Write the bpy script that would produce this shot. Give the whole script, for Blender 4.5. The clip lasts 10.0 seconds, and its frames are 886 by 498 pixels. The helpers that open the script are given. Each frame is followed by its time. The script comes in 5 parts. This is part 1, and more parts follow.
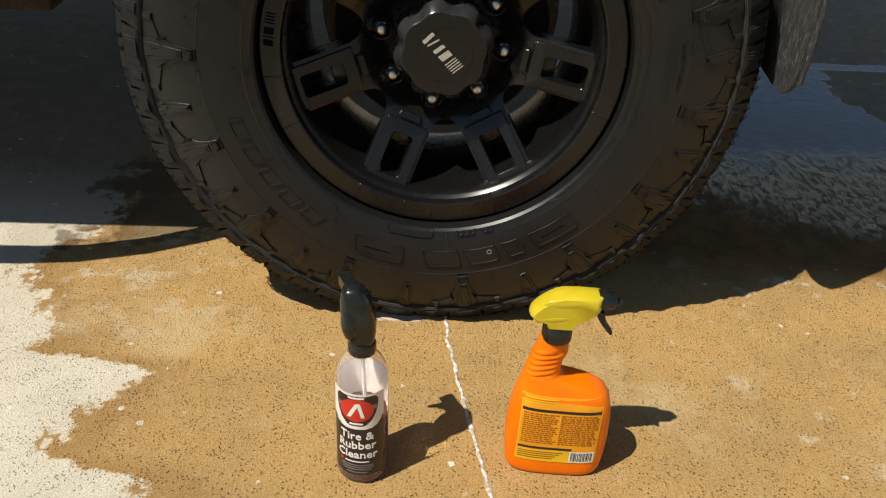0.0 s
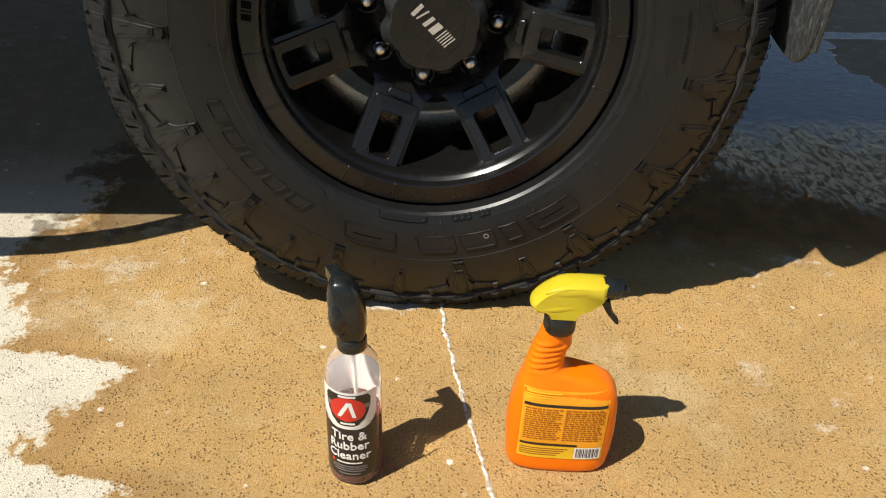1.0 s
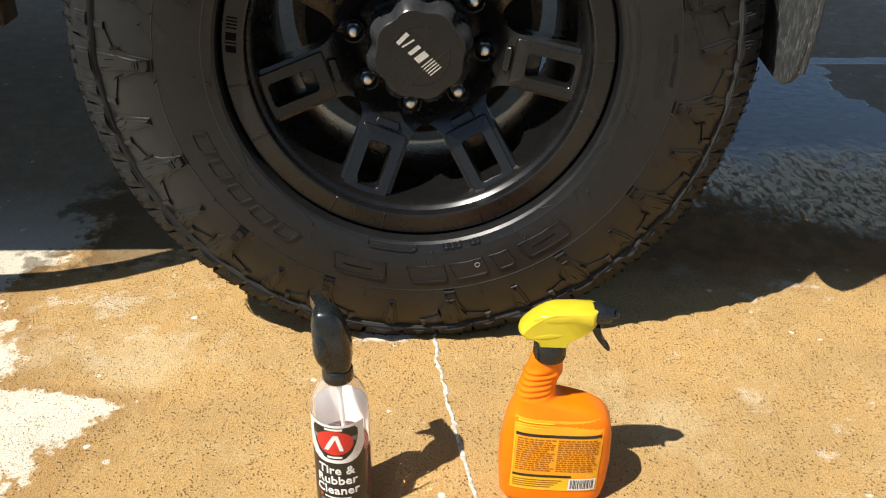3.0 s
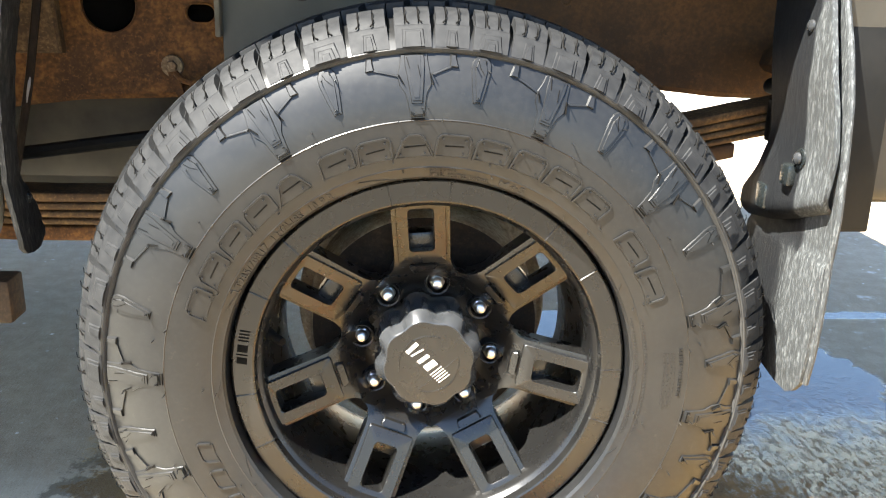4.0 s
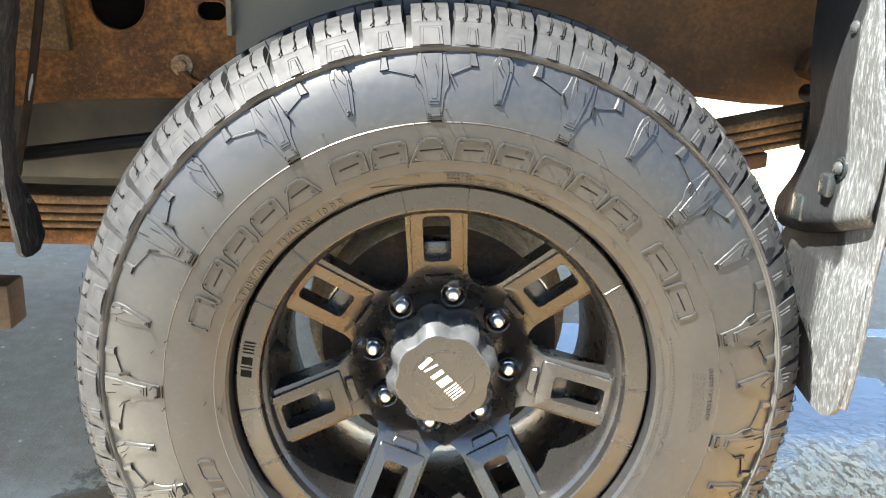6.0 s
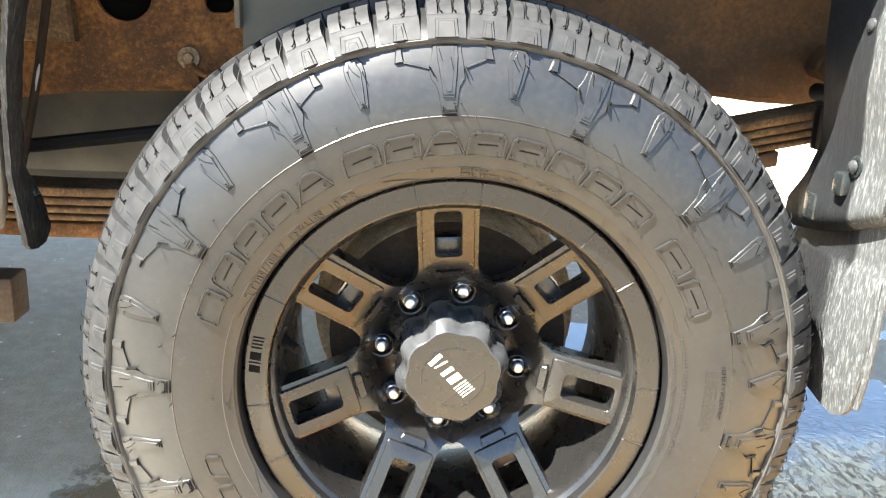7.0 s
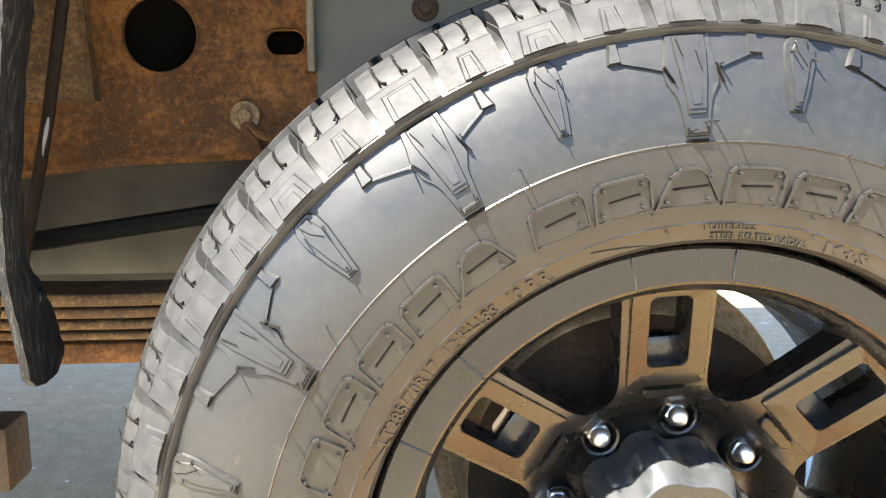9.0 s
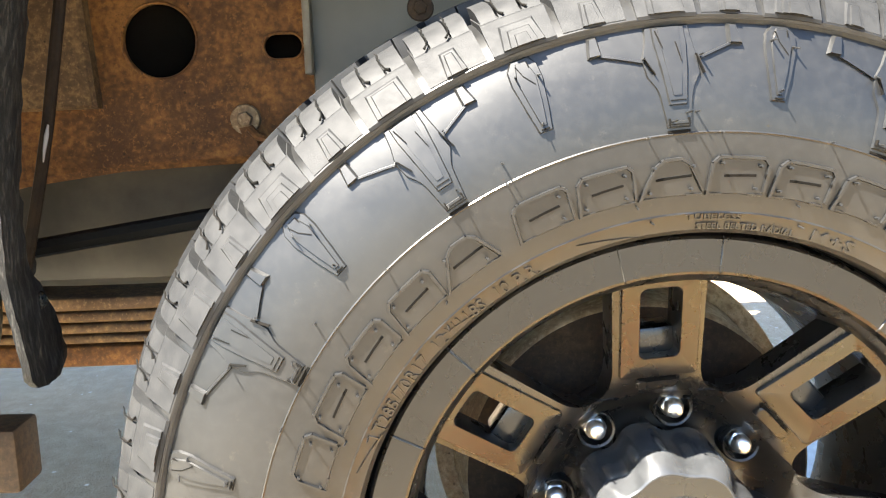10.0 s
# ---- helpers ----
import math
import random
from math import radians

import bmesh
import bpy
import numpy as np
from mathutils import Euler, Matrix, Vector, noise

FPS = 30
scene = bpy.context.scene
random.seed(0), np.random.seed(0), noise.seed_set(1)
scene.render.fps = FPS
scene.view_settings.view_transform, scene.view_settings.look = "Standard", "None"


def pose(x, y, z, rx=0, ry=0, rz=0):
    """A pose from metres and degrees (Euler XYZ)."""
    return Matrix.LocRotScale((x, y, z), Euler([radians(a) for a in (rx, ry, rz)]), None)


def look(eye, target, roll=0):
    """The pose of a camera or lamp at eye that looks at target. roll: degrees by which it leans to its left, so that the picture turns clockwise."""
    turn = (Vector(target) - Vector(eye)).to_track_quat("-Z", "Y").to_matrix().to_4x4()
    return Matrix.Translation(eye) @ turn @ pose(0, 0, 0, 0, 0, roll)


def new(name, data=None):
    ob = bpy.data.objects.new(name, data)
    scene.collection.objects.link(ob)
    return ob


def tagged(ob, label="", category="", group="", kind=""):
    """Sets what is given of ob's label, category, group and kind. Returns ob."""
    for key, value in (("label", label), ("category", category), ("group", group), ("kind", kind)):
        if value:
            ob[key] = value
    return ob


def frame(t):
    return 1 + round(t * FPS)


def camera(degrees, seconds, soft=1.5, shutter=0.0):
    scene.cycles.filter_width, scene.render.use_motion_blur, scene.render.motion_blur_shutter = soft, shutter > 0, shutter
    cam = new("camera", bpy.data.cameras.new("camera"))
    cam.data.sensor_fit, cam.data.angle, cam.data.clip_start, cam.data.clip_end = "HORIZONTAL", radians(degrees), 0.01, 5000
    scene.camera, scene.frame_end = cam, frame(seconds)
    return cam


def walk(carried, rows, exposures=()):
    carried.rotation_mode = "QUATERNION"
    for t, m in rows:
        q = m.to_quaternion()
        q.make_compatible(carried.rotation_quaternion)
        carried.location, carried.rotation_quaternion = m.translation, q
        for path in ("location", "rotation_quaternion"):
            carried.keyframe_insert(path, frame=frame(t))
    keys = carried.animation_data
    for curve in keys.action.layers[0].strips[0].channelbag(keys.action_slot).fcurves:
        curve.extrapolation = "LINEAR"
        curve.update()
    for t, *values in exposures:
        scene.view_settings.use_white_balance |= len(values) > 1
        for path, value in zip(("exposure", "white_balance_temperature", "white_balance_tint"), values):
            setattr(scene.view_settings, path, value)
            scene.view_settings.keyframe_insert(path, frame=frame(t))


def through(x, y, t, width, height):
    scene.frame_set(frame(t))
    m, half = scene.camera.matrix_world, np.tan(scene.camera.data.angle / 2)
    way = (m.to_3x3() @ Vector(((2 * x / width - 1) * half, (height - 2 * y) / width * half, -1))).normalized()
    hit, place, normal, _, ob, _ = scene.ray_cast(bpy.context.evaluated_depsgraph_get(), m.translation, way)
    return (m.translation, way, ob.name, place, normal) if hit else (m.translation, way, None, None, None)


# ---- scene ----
cam = camera(54.0, 10.0, soft=1.15)
PATH = [
    (0, (-0.037, -1.122, 0.756), (0.04, 0.587, -0.281), 2.9),
    (0.5, (-0.032, -1.098, 0.755), (0.048, 0.593, -0.31), 2.8),
    (1, (-0.031, -1.064, 0.732), (0.053, 0.617, -0.348), 2.0),
    (1.5, (-0.024, -1.038, 0.721), (0.06, 0.637, -0.368), 1.8),
    (2, (-0.019, -1.035, 0.73), (0.069, 0.627, -0.379), 1.8),
    (2.2, (-0.022, -1.034, 0.737), (0.067, 0.621, -0.383), 1.7),
    (3.3, (-0.008, -1.063, 0.716), (0.061, 0.708, -0.212), 0.5),
    (3.5, (-0.031, -1.042, 0.769), (0.094, 0.771, -0.066), 0.9),
    (3.7, (-0.033, -1.038, 0.783), (0.084, 0.847, 0.124), 1.0),
    (4, (-0.051, -1.009, 0.827), (0.078, 0.902, 0.252), 1.4),
    (4.5, (-0.041, -0.973, 0.827), (0.085, 0.943, 0.266), 1.5),
    (5, (-0.039, -0.96, 0.822), (0.081, 0.955, 0.259), 1.6),
    (5.5, (-0.044, -0.96, 0.818), (0.047, 0.959, 0.261), 1.5),
    (7, (-0.066, -0.95, 0.805), (0.038, 0.968, 0.249), 2.5),
    (7.2, (-0.086, -0.949, 0.813), (0.013, 0.973, 0.271), 2.2),
    (7.5, (-0.096, -0.924, 0.789), (0.011, 1.041, 0.436), 3.1),
    (7.7, (-0.124, -0.859, 0.778), (-0.007, 1.117, 0.49), 3.6),
    (8, (-0.146, -0.745, 0.774), (-0.023, 1.224, 0.451), 2.6),
    (8.5, (-0.194, -0.644, 0.721), (-0.069, 1.325, 0.395), 1.5),
    (9, (-0.203, -0.632, 0.717), (-0.106, 1.34, 0.394), -0.4),
    (9.5, (-0.19, -0.632, 0.711), (-0.153, 1.342, 0.39), -1.2),
    (10, (-0.181, -0.64, 0.714), (-0.133, 1.333, 0.395), -1.8),
]
walk(cam, [(t, look(eye, target, roll)) for t, eye, target, roll in PATH],
     [(0.0, 0.08, 6850, 10), (0.5, 0.12, 6800, 10), (1.0, 0.33, 6650, 10), (1.5, 0.42, 6600, 10), (2.2, 0.44, 6450, 10), (3.3, 0.92, 6550, 11), (3.5, 1.62, 6650, 14), (4.0, 3.12, 6400, 9), (4.5, 3.50, 6350, 9), (5.0, 3.72, 6400, 9), (5.5, 3.77, 6400, 9),
      (7.0, 3.75, 6450, 9), (7.5, 3.75, 6550, 9), (8.0, 3.87, 6700, 10), (10.0, 3.82, 6700, 10)])

# ---------------------------------------------------------------- light
world = bpy.data.worlds.new("sky")
scene.world = world
world.use_nodes = True
wn = world.node_tree.nodes
sky = wn.new("ShaderNodeTexSky")
sky.sky_type, sky.sun_disc = "NISHITA", False
sky.ozone_density, sky.dust_density = 2.1, 0.4
sky.sun_elevation, sky.sun_rotation = radians(58), radians(236)
wn["Background"].inputs["Strength"].default_value = 0.062
world.node_tree.links.new(sky.outputs["Color"], wn["Background"].inputs["Color"])
SUN_WAY = Vector((0.52, 0.357, -1.0))
sun = new("sun", bpy.data.lights.new("sun", "SUN"))
sun.data.energy, sun.data.angle, sun.data.color = 5.0, radians(0.55), (1.0, 0.955, 0.87)
sun.matrix_world = look((-2, -1.4, 4), Vector((-2, -1.4, 4)) + SUN_WAY)


# ---------------------------------------------------------------- materials
class Mat:
    """A small builder of procedural node materials in object space metres."""

    def __init__(self, name, rough=0.5, metal=0.0, spec=0.5):
        self.m = bpy.data.materials.new(name)
        self.m.use_nodes = True
        self.t = self.m.node_tree
        self.b = self.t.nodes["Principled BSDF"]
        self.b.inputs["Roughness"].default_value = rough
        self.b.inputs["Metallic"].default_value = metal
        self.b.inputs["Specular IOR Level"].default_value = spec
        self.pos = self.node("ShaderNodeNewGeometry").outputs["Position"]

    def node(self, kind, **inputs):
        n = self.t.nodes.new(kind)
        for key, value in inputs.items():
            self.put(n.inputs[key.replace("_", " ")], value)
        return n

    def put(self, socket, value):
        if isinstance(value, bpy.types.NodeSocket):
            self.t.links.new(value, socket)
        else:
            socket.default_value = value

    def math(self, op, a, b=0.0, c=0.0, clamp=False):
        n = self.t.nodes.new("ShaderNodeMath")
        n.operation, n.use_clamp = op, clamp
        for s, v in zip(n.inputs, (a, b, c)):
            self.put(s, v)
        return n.outputs[0]

    def noise(self, scale, detail=4.0, rough=0.55, stretch=None, distort=0.0, offset=(0, 0, 0)):
        v = self.node("ShaderNodeMapping", Vector=self.pos, Scale=stretch or (1, 1, 1), Location=offset).outputs[0]
        return self.node("ShaderNodeTexNoise", Vector=v, Scale=scale, Detail=detail, Roughness=rough, Distortion=distort).outputs["Fac"]

    def voronoi(self, scale, stretch=None):
        v = self.node("ShaderNodeMapping", Vector=self.pos, Scale=stretch or (1, 1, 1)).outputs[0]
        return self.node("ShaderNodeTexVoronoi", Vector=v, Scale=scale).outputs["Distance"]

    def step(self, value, low, high):
        n = self.node("ShaderNodeMapRange", Value=value, From_Min=low, From_Max=high)
        n.interpolation_type = "SMOOTHSTEP"
        return n.outputs[0]

    def mix(self, f, a, b):
        n = self.t.nodes.new("ShaderNodeMix")
        n.data_type = "RGBA"
        self.put(n.inputs[0], f)
        for s, v in ((n.inputs[6], a), (n.inputs[7], b)):
            self.put(s, v if isinstance(v, bpy.types.NodeSocket) else (*v, 1.0))
        return n.outputs[2]

    def color(self, v):
        self.put(self.b.inputs["Base Color"], v if isinstance(v, bpy.types.NodeSocket) else (*v, 1.0))
        return self

    def rough(self, v):
        self.put(self.b.inputs["Roughness"], v)
        return self

    def bump(self, height, strength=0.3, distance=0.001):
        n = self.node("ShaderNodeBump", Strength=strength, Distance=distance, Height=height)
        self.t.links.new(n.outputs[0], self.b.inputs["Normal"])
        return self


def simple(name, a, b, scale, rough, metal=0.0, bump=0.15, spread=0.12, spec=0.5):
    """Two near colours mixed by noise, with uneven gloss and a fine grain."""
    m = Mat(name, rough, metal, spec)
    n = m.noise(scale, 6)
    m.color(m.mix(m.step(n, 0.35, 0.65), a, b))
    m.rough(m.math("MULTIPLY_ADD", m.noise(scale * 3, 3), 2 * spread, rough - spread))
    m.bump(m.noise(scale * 12, 4), bump, 0.0006)
    return m.m


def rubber_material():
    m = Mat("tyre_rubber", 0.5, 0.0, 0.42)
    dust = m.step(m.noise(9, 5, 0.6), 0.35, 0.75)
    fine = m.step(m.noise(160, 4), 0.4, 0.7)
    spot = m.math("MULTIPLY", m.step(m.noise(75, 6, 0.75, offset=(4, 2, 1)), 0.60, 0.72), 0.5)
    c = m.mix(m.math("MULTIPLY", dust, 0.6), m.mix(fine, (0.0070, 0.0072, 0.0074), (0.0105, 0.0105, 0.0104)), (0.0160, 0.0155, 0.0142))
    m.color(m.mix(spot, c, (0.034, 0.031, 0.026)))
    m.rough(m.math("MULTIPLY_ADD", m.noise(40, 4), 0.16, 0.30))
    m.bump(m.noise(700, 3), 0.08, 0.0004)
    return m.m


def rim_material():
    m = Mat("gloss_black_paint", 0.2, 0.0, 0.50)
    d = m.step(m.noise(30, 5), 0.50, 0.8)
    m.color(m.mix(m.math("MULTIPLY", d, 0.4), (0.0060, 0.0058, 0.0055), (0.016, 0.0145, 0.0120)))
    m.rough(m.math("MULTIPLY_ADD", m.noise(60, 3), 0.10, 0.23))
    m.bump(m.noise(500, 2), 0.04, 0.0003)
    return m.m


def rust_material(name, dark, mid, light, rear_shade=False):
    m = Mat(name, 0.8, 0.0, 0.3)
    big, mid_n, fine = m.noise(9, 7, 0.7), m.noise(130, 6, 0.75), m.noise(520, 4, 0.7)
    c = m.mix(m.step(big, 0.36, 0.66), dark, mid)
    c = m.mix(m.math("MULTIPLY", m.step(m.math("MULTIPLY_ADD", big, 0.4, m.math("MULTIPLY", mid_n, 0.8)), 0.58, 0.74), 0.6), c, light)
    c = m.mix(m.math("MULTIPLY", m.step(fine, 0.50, 0.68), 0.6), c, (dark[0] * 0.45, dark[1] * 0.45, dark[2] * 0.5))
    c = m.mix(m.math("MULTIPLY", m.step(mid_n, 0.50, 0.38), 0.60), c, (dark[0] * 0.6, dark[1] * 0.6, dark[2] * 0.6))
    c = m.mix(m.math("MULTIPLY", m.step(m.noise(260, 5, 0.75, offset=(3, 1, 2)), 0.54, 0.66), 0.5), c, light)
    pit = m.math("MULTIPLY", m.step(m.voronoi(95), 0.16, 0.08), m.step(m.noise(40, 3), 0.52, 0.60))
    c = m.mix(m.math("MULTIPLY", pit, 0.8), c, (0.012, 0.006, 0.003))
    if rear_shade:  # darker length behind the axle, painting the shade on it
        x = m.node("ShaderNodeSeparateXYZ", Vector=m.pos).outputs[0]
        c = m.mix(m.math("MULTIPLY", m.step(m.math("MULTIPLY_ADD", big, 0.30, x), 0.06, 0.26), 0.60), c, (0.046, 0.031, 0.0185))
    m.color(c).rough(m.math("MULTIPLY_ADD", mid_n, 0.25, 0.65))
    m.bump(m.math("ADD", mid_n, m.math("MULTIPLY", fine, 0.6)), 0.4, 0.0010)
    return m.m


def flap_material(name="weathered_rubber", base=(0.0065, 0.0070, 0.0078), scuff=(0.150, 0.158, 0.155), outboard=True):
    m = Mat(name, 0.6, 0.0, 0.22)
    xyz = m.node("ShaderNodeSeparateXYZ", Vector=m.pos)
    v = m.noise(60, 7, 0.72, stretch=(1, 1, 0.35))
    streak = m.noise(330, 5, 0.75, stretch=(1, 1, 0.20))
    fleck = m.noise(150, 5, 0.7, stretch=(1, 1, 0.30), offset=(2, 3, 1))
    f = m.math("ADD", m.math("MULTIPLY", m.step(streak, 0.48, 0.66), 0.55), m.math("MULTIPLY", m.step(fleck, 0.56, 0.70), 0.6), clamp=True)
    if outboard:  # outer strip and outboard apron painted paler as sunlit, over gravel scuffs
        sunlit = m.math("MAXIMUM", m.step(m.math("MULTIPLY_ADD", v, 0.016, xyz.outputs[1]), -0.036, -0.043), m.math("MULTIPLY", m.step(m.math("MULTIPLY_ADD", v, 0.03, xyz.outputs[2]), 0.560, 0.545), m.step(m.math("MULTIPLY_ADD", v, 0.03, xyz.outputs[1]), 0.020, -0.020)))
        f = m.math("MULTIPLY", m.math("ADD", f, m.math("MULTIPLY", sunlit, 0.24)), m.math("MULTIPLY_ADD", sunlit, 0.84, 0.06), clamp=True)
    m.color(m.mix(f, base, scuff)).rough(m.math("MULTIPLY_ADD", v, 0.3, 0.45))
    m.bump(m.math("ADD", streak, fleck), 0.5, 0.0016)
    return m.m


def ground_material():
    m = Mat("stained_concrete", 0.8, 0.0, 0.3)
    xyz = m.node("ShaderNodeSeparateXYZ", Vector=m.pos)
    x, y = xyz.outputs[0], xyz.outputs[1]
    wob = m.math("MULTIPLY_ADD", m.noise(7, 6, 0.6), 0.46, -0.23)
    wob2 = m.math("MULTIPLY_ADD", m.noise(16, 6, 0.65, offset=(3, 1, 0)), 0.20, -0.10)
    frill = m.math("MULTIPLY_ADD", m.noise(48, 7, 0.75, offset=(1, 2, 0)), 0.16, -0.08)
    edge = m.math("ADD", wob, wob2)
    broom = m.noise(60, 5, 0.7, stretch=(5, 0.5, 1))
    grain, pit, cloud = m.noise(330, 6, 0.85), m.voronoi(190), m.noise(5, 6, 0.6, offset=(7, 0, 0))
    blotch = m.noise(22, 6, 0.65)
    # bare pale concrete, and the brown dirt that water has carried over it
    pale = m.mix(m.step(cloud, 0.35, 0.7), (0.70, 0.645, 0.52), (0.58, 0.53, 0.42))
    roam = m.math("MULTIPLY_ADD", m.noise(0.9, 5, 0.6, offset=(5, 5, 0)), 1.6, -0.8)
    # under and behind the truck the concrete is painted darker for its shade
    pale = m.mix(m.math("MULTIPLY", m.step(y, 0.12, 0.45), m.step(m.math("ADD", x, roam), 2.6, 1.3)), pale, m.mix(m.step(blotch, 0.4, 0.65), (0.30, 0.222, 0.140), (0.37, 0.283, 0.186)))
    # unseen ground before the wheel, darkened to weaken the light it bounces
    pale = m.mix(m.step(m.math("MULTIPLY_ADD", roam, 0.25, y), -0.70, -1.05), pale, m.mix(m.step(blotch, 0.4, 0.65), (0.170, 0.132, 0.085), (0.140, 0.108, 0.070)))
    brown = m.mix(m.step(cloud, 0.32, 0.68), (0.52, 0.325, 0.122), (0.425, 0.276, 0.114))
    brown = m.mix(m.math("MULTIPLY", m.step(blotch, 0.50, 0.72), 0.5), brown, (0.54, 0.39, 0.19))
    wash = m.math("MULTIPLY", m.step(m.noise(19, 7, 0.7, offset=(5, 3, 0)), 0.50, 0.64), m.math("MULTIPLY", m.step(x, -0.15, -0.45), m.step(y, -0.22, -0.05)))
    brown = m.mix(m.math("MULTIPLY", wash, 0.75), brown, (0.60, 0.51, 0.36))
    line = m.math("MULTIPLY_ADD", m.step(y, -0.005, -0.05), -0.05, 0.63)
    for lo, hi, by in ((-0.05, -0.15, -0.045), (-0.165, -0.205, -0.14), (-0.215, -0.29, 0.045), (-0.36, -0.41, -0.11), (0.03, 0.14, -0.06)):
        line = m.math("ADD", line, m.math("MULTIPLY", m.step(y, lo, hi), by))
    shore = m.math("ADD", m.math("ADD", x, line), m.math("ADD", m.math("MULTIPLY", edge, 0.45), frill))
    dirt = m.step(shore, -0.010, 0.014)
    far = m.math("MULTIPLY", m.step(y, 0.30, 0.62), 0.92)
    dirt = m.math("MULTIPLY", m.math("MULTIPLY", dirt, m.math("SUBTRACT", 1.0, far)), m.step(y, -0.85, -0.62), clamp=True)
    c = m.mix(dirt, pale, brown)
    rim = m.math("MULTIPLY", m.math("MULTIPLY", m.step(shore, -0.005, 0.012), m.step(shore, 0.13, 0.02)), 0.45)
    c = m.mix(m.math("MULTIPLY", rim, dirt), c, (0.26, 0.14, 0.05))
    c = m.mix(m.math("MULTIPLY", m.step(grain, 0.46, 0.62), 0.70), c, m.mix(dirt, (0.45, 0.40, 0.31), (0.21, 0.115, 0.038)))
    c = m.mix(m.math("MULTIPLY", m.step(broom, 0.50, 0.70), 0.16), c, m.mix(dirt, (0.80, 0.76, 0.66), (0.70, 0.53, 0.27)))
    speck = m.math("MULTIPLY", m.step(pit, 0.30, 0.15), m.step(m.noise(34, 3), 0.40, 0.52))
    speck = m.math("MAXIMUM", speck, m.math("MULTIPLY", m.step(m.voronoi(75), 0.12, 0.06), m.step(m.noise(21, 3, offset=(8, 8, 0)), 0.46, 0.54)))
    c = m.mix(m.math("MULTIPLY", speck, m.math("MULTIPLY_ADD", dirt, 0.28, 0.28)), c, (0.09, 0.055, 0.03))
    crumb = m.math("MULTIPLY", m.step(m.math("MULTIPLY_ADD", m.noise(120, 5, 0.7, offset=(6, 1, 0)), 0.42, m.math("ADD", m.voronoi(26), -0.21)), 0.13, 0.08), m.step(m.noise(9, 3, offset=(2, 5, 0)), 0.50, 0.62))
    c = m.mix(m.math("MULTIPLY", crumb, 0.85), c, (0.78, 0.74, 0.66))
    scum = m.math("MULTIPLY", m.step(m.noise(13, 6, 0.7, offset=(0.4, 4, 0)), 0.58, 0.70), m.step(x, 0.20, 0.60))
    c = m.mix(m.math("MULTIPLY", scum, 0.6), c, (0.72, 0.67, 0.58))
    smear = m.math("MULTIPLY", m.step(m.math("ADD", m.math("MULTIPLY", m.math("ABSOLUTE", m.math("ADD", x, 0.050)), 0.8), m.math("MULTIPLY", frill, 0.5)), 0.034, 0.018), m.step(m.math("ADD", m.math("ABSOLUTE", m.math("ADD", y, 0.070)), m.math("MULTIPLY", frill, 0.25)), 0.018, 0.006))
    c = m.mix(m.math("MULTIPLY", smear, 0.6), c, (0.80, 0.77, 0.70))
    drift = m.math("MULTIPLY", m.step(m.noise(3.4, 7, 0.68, offset=(9, 4, 0)), 0.50, 0.66), 0.42)
    c = m.mix(m.math("MULTIPLY", drift, dirt), c, (0.60, 0.48, 0.28))
    # standing water behind the wheel and a damp patch ahead of it
    wx = m.math("MULTIPLY", m.step(m.math("ADD", x, edge), 0.26, 0.31), m.step(m.math("ADD", y, m.math("MULTIPLY", edge, 0.7)), 0.085, 0.125))
    wx = m.math("MULTIPLY", wx, m.step(m.math("ADD", y, m.math("MULTIPLY", edge, 0.25)), 1.165, 1.150))
    dry = m.math("MULTIPLY", m.step(m.math("ADD", x, m.math("MULTIPLY", edge, 0.5)), 1.035, 1.055), m.step(m.math("ADD", y, m.math("MULTIPLY", frill, 0.2)), 1.108, 1.098))
    wx = m.math("MULTIPLY", m.math("MULTIPLY", wx, m.math("SUBTRACT", 1.0, dry)), m.step(x, 2.6, 2.4))
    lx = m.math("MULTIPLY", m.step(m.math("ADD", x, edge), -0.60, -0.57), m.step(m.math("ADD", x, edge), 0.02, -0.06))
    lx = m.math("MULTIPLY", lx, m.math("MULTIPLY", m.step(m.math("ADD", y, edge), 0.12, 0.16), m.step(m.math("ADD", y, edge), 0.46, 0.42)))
    near = m.step(m.math("MULTIPLY_ADD", x, 0.45, m.math("ADD", y, m.math("MULTIPLY", edge, 0.6))), 0.63, 0.42)
    calm = m.step(m.math("ADD", y, m.math("MULTIPLY", edge, 0.9)), 0.62, 0.36)
    poke = m.step(m.math("MULTIPLY_ADD", near, 0.20, m.noise(62, 7, 0.75, stretch=(1.3, 0.55, 1), offset=(6, 2, 0))), 0.46, 0.60)
    damp = m.math("MULTIPLY", wx, m.math("MULTIPLY", m.math("SUBTRACT", 1.0, near), m.math("SUBTRACT", 1.0, m.math("MULTIPLY", poke, calm))))
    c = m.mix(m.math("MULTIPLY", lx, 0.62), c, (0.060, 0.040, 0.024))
    c = m.mix(m.math("MULTIPLY", damp, 0.86), c, (0.040, 0.026, 0.014))
    # soaked earth beside the wheel, its brown reddened to offset the blue shade
    soaked = m.math("MULTIPLY", m.step(m.math("ADD", x, edge), 0.12, 0.28), m.step(m.math("ADD", y, m.math("MULTIPLY", edge, 0.5)), 0.01, 0.15))
    soaked = m.math("MULTIPLY", soaked, m.math("MULTIPLY", m.step(y, 0.85, 0.55), m.step(m.math("ADD", x, edge), 1.15, 0.95)))
    c = m.mix(m.math("MULTIPLY", soaked, m.math("MULTIPLY_ADD", damp, -0.4, 0.84)), c, m.mix(m.step(blotch, 0.42, 0.62), (0.215, 0.100, 0.027), (0.125, 0.060, 0.018)))
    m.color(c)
    dull = m.math("MULTIPLY_ADD", grain, 0.2, 0.72)
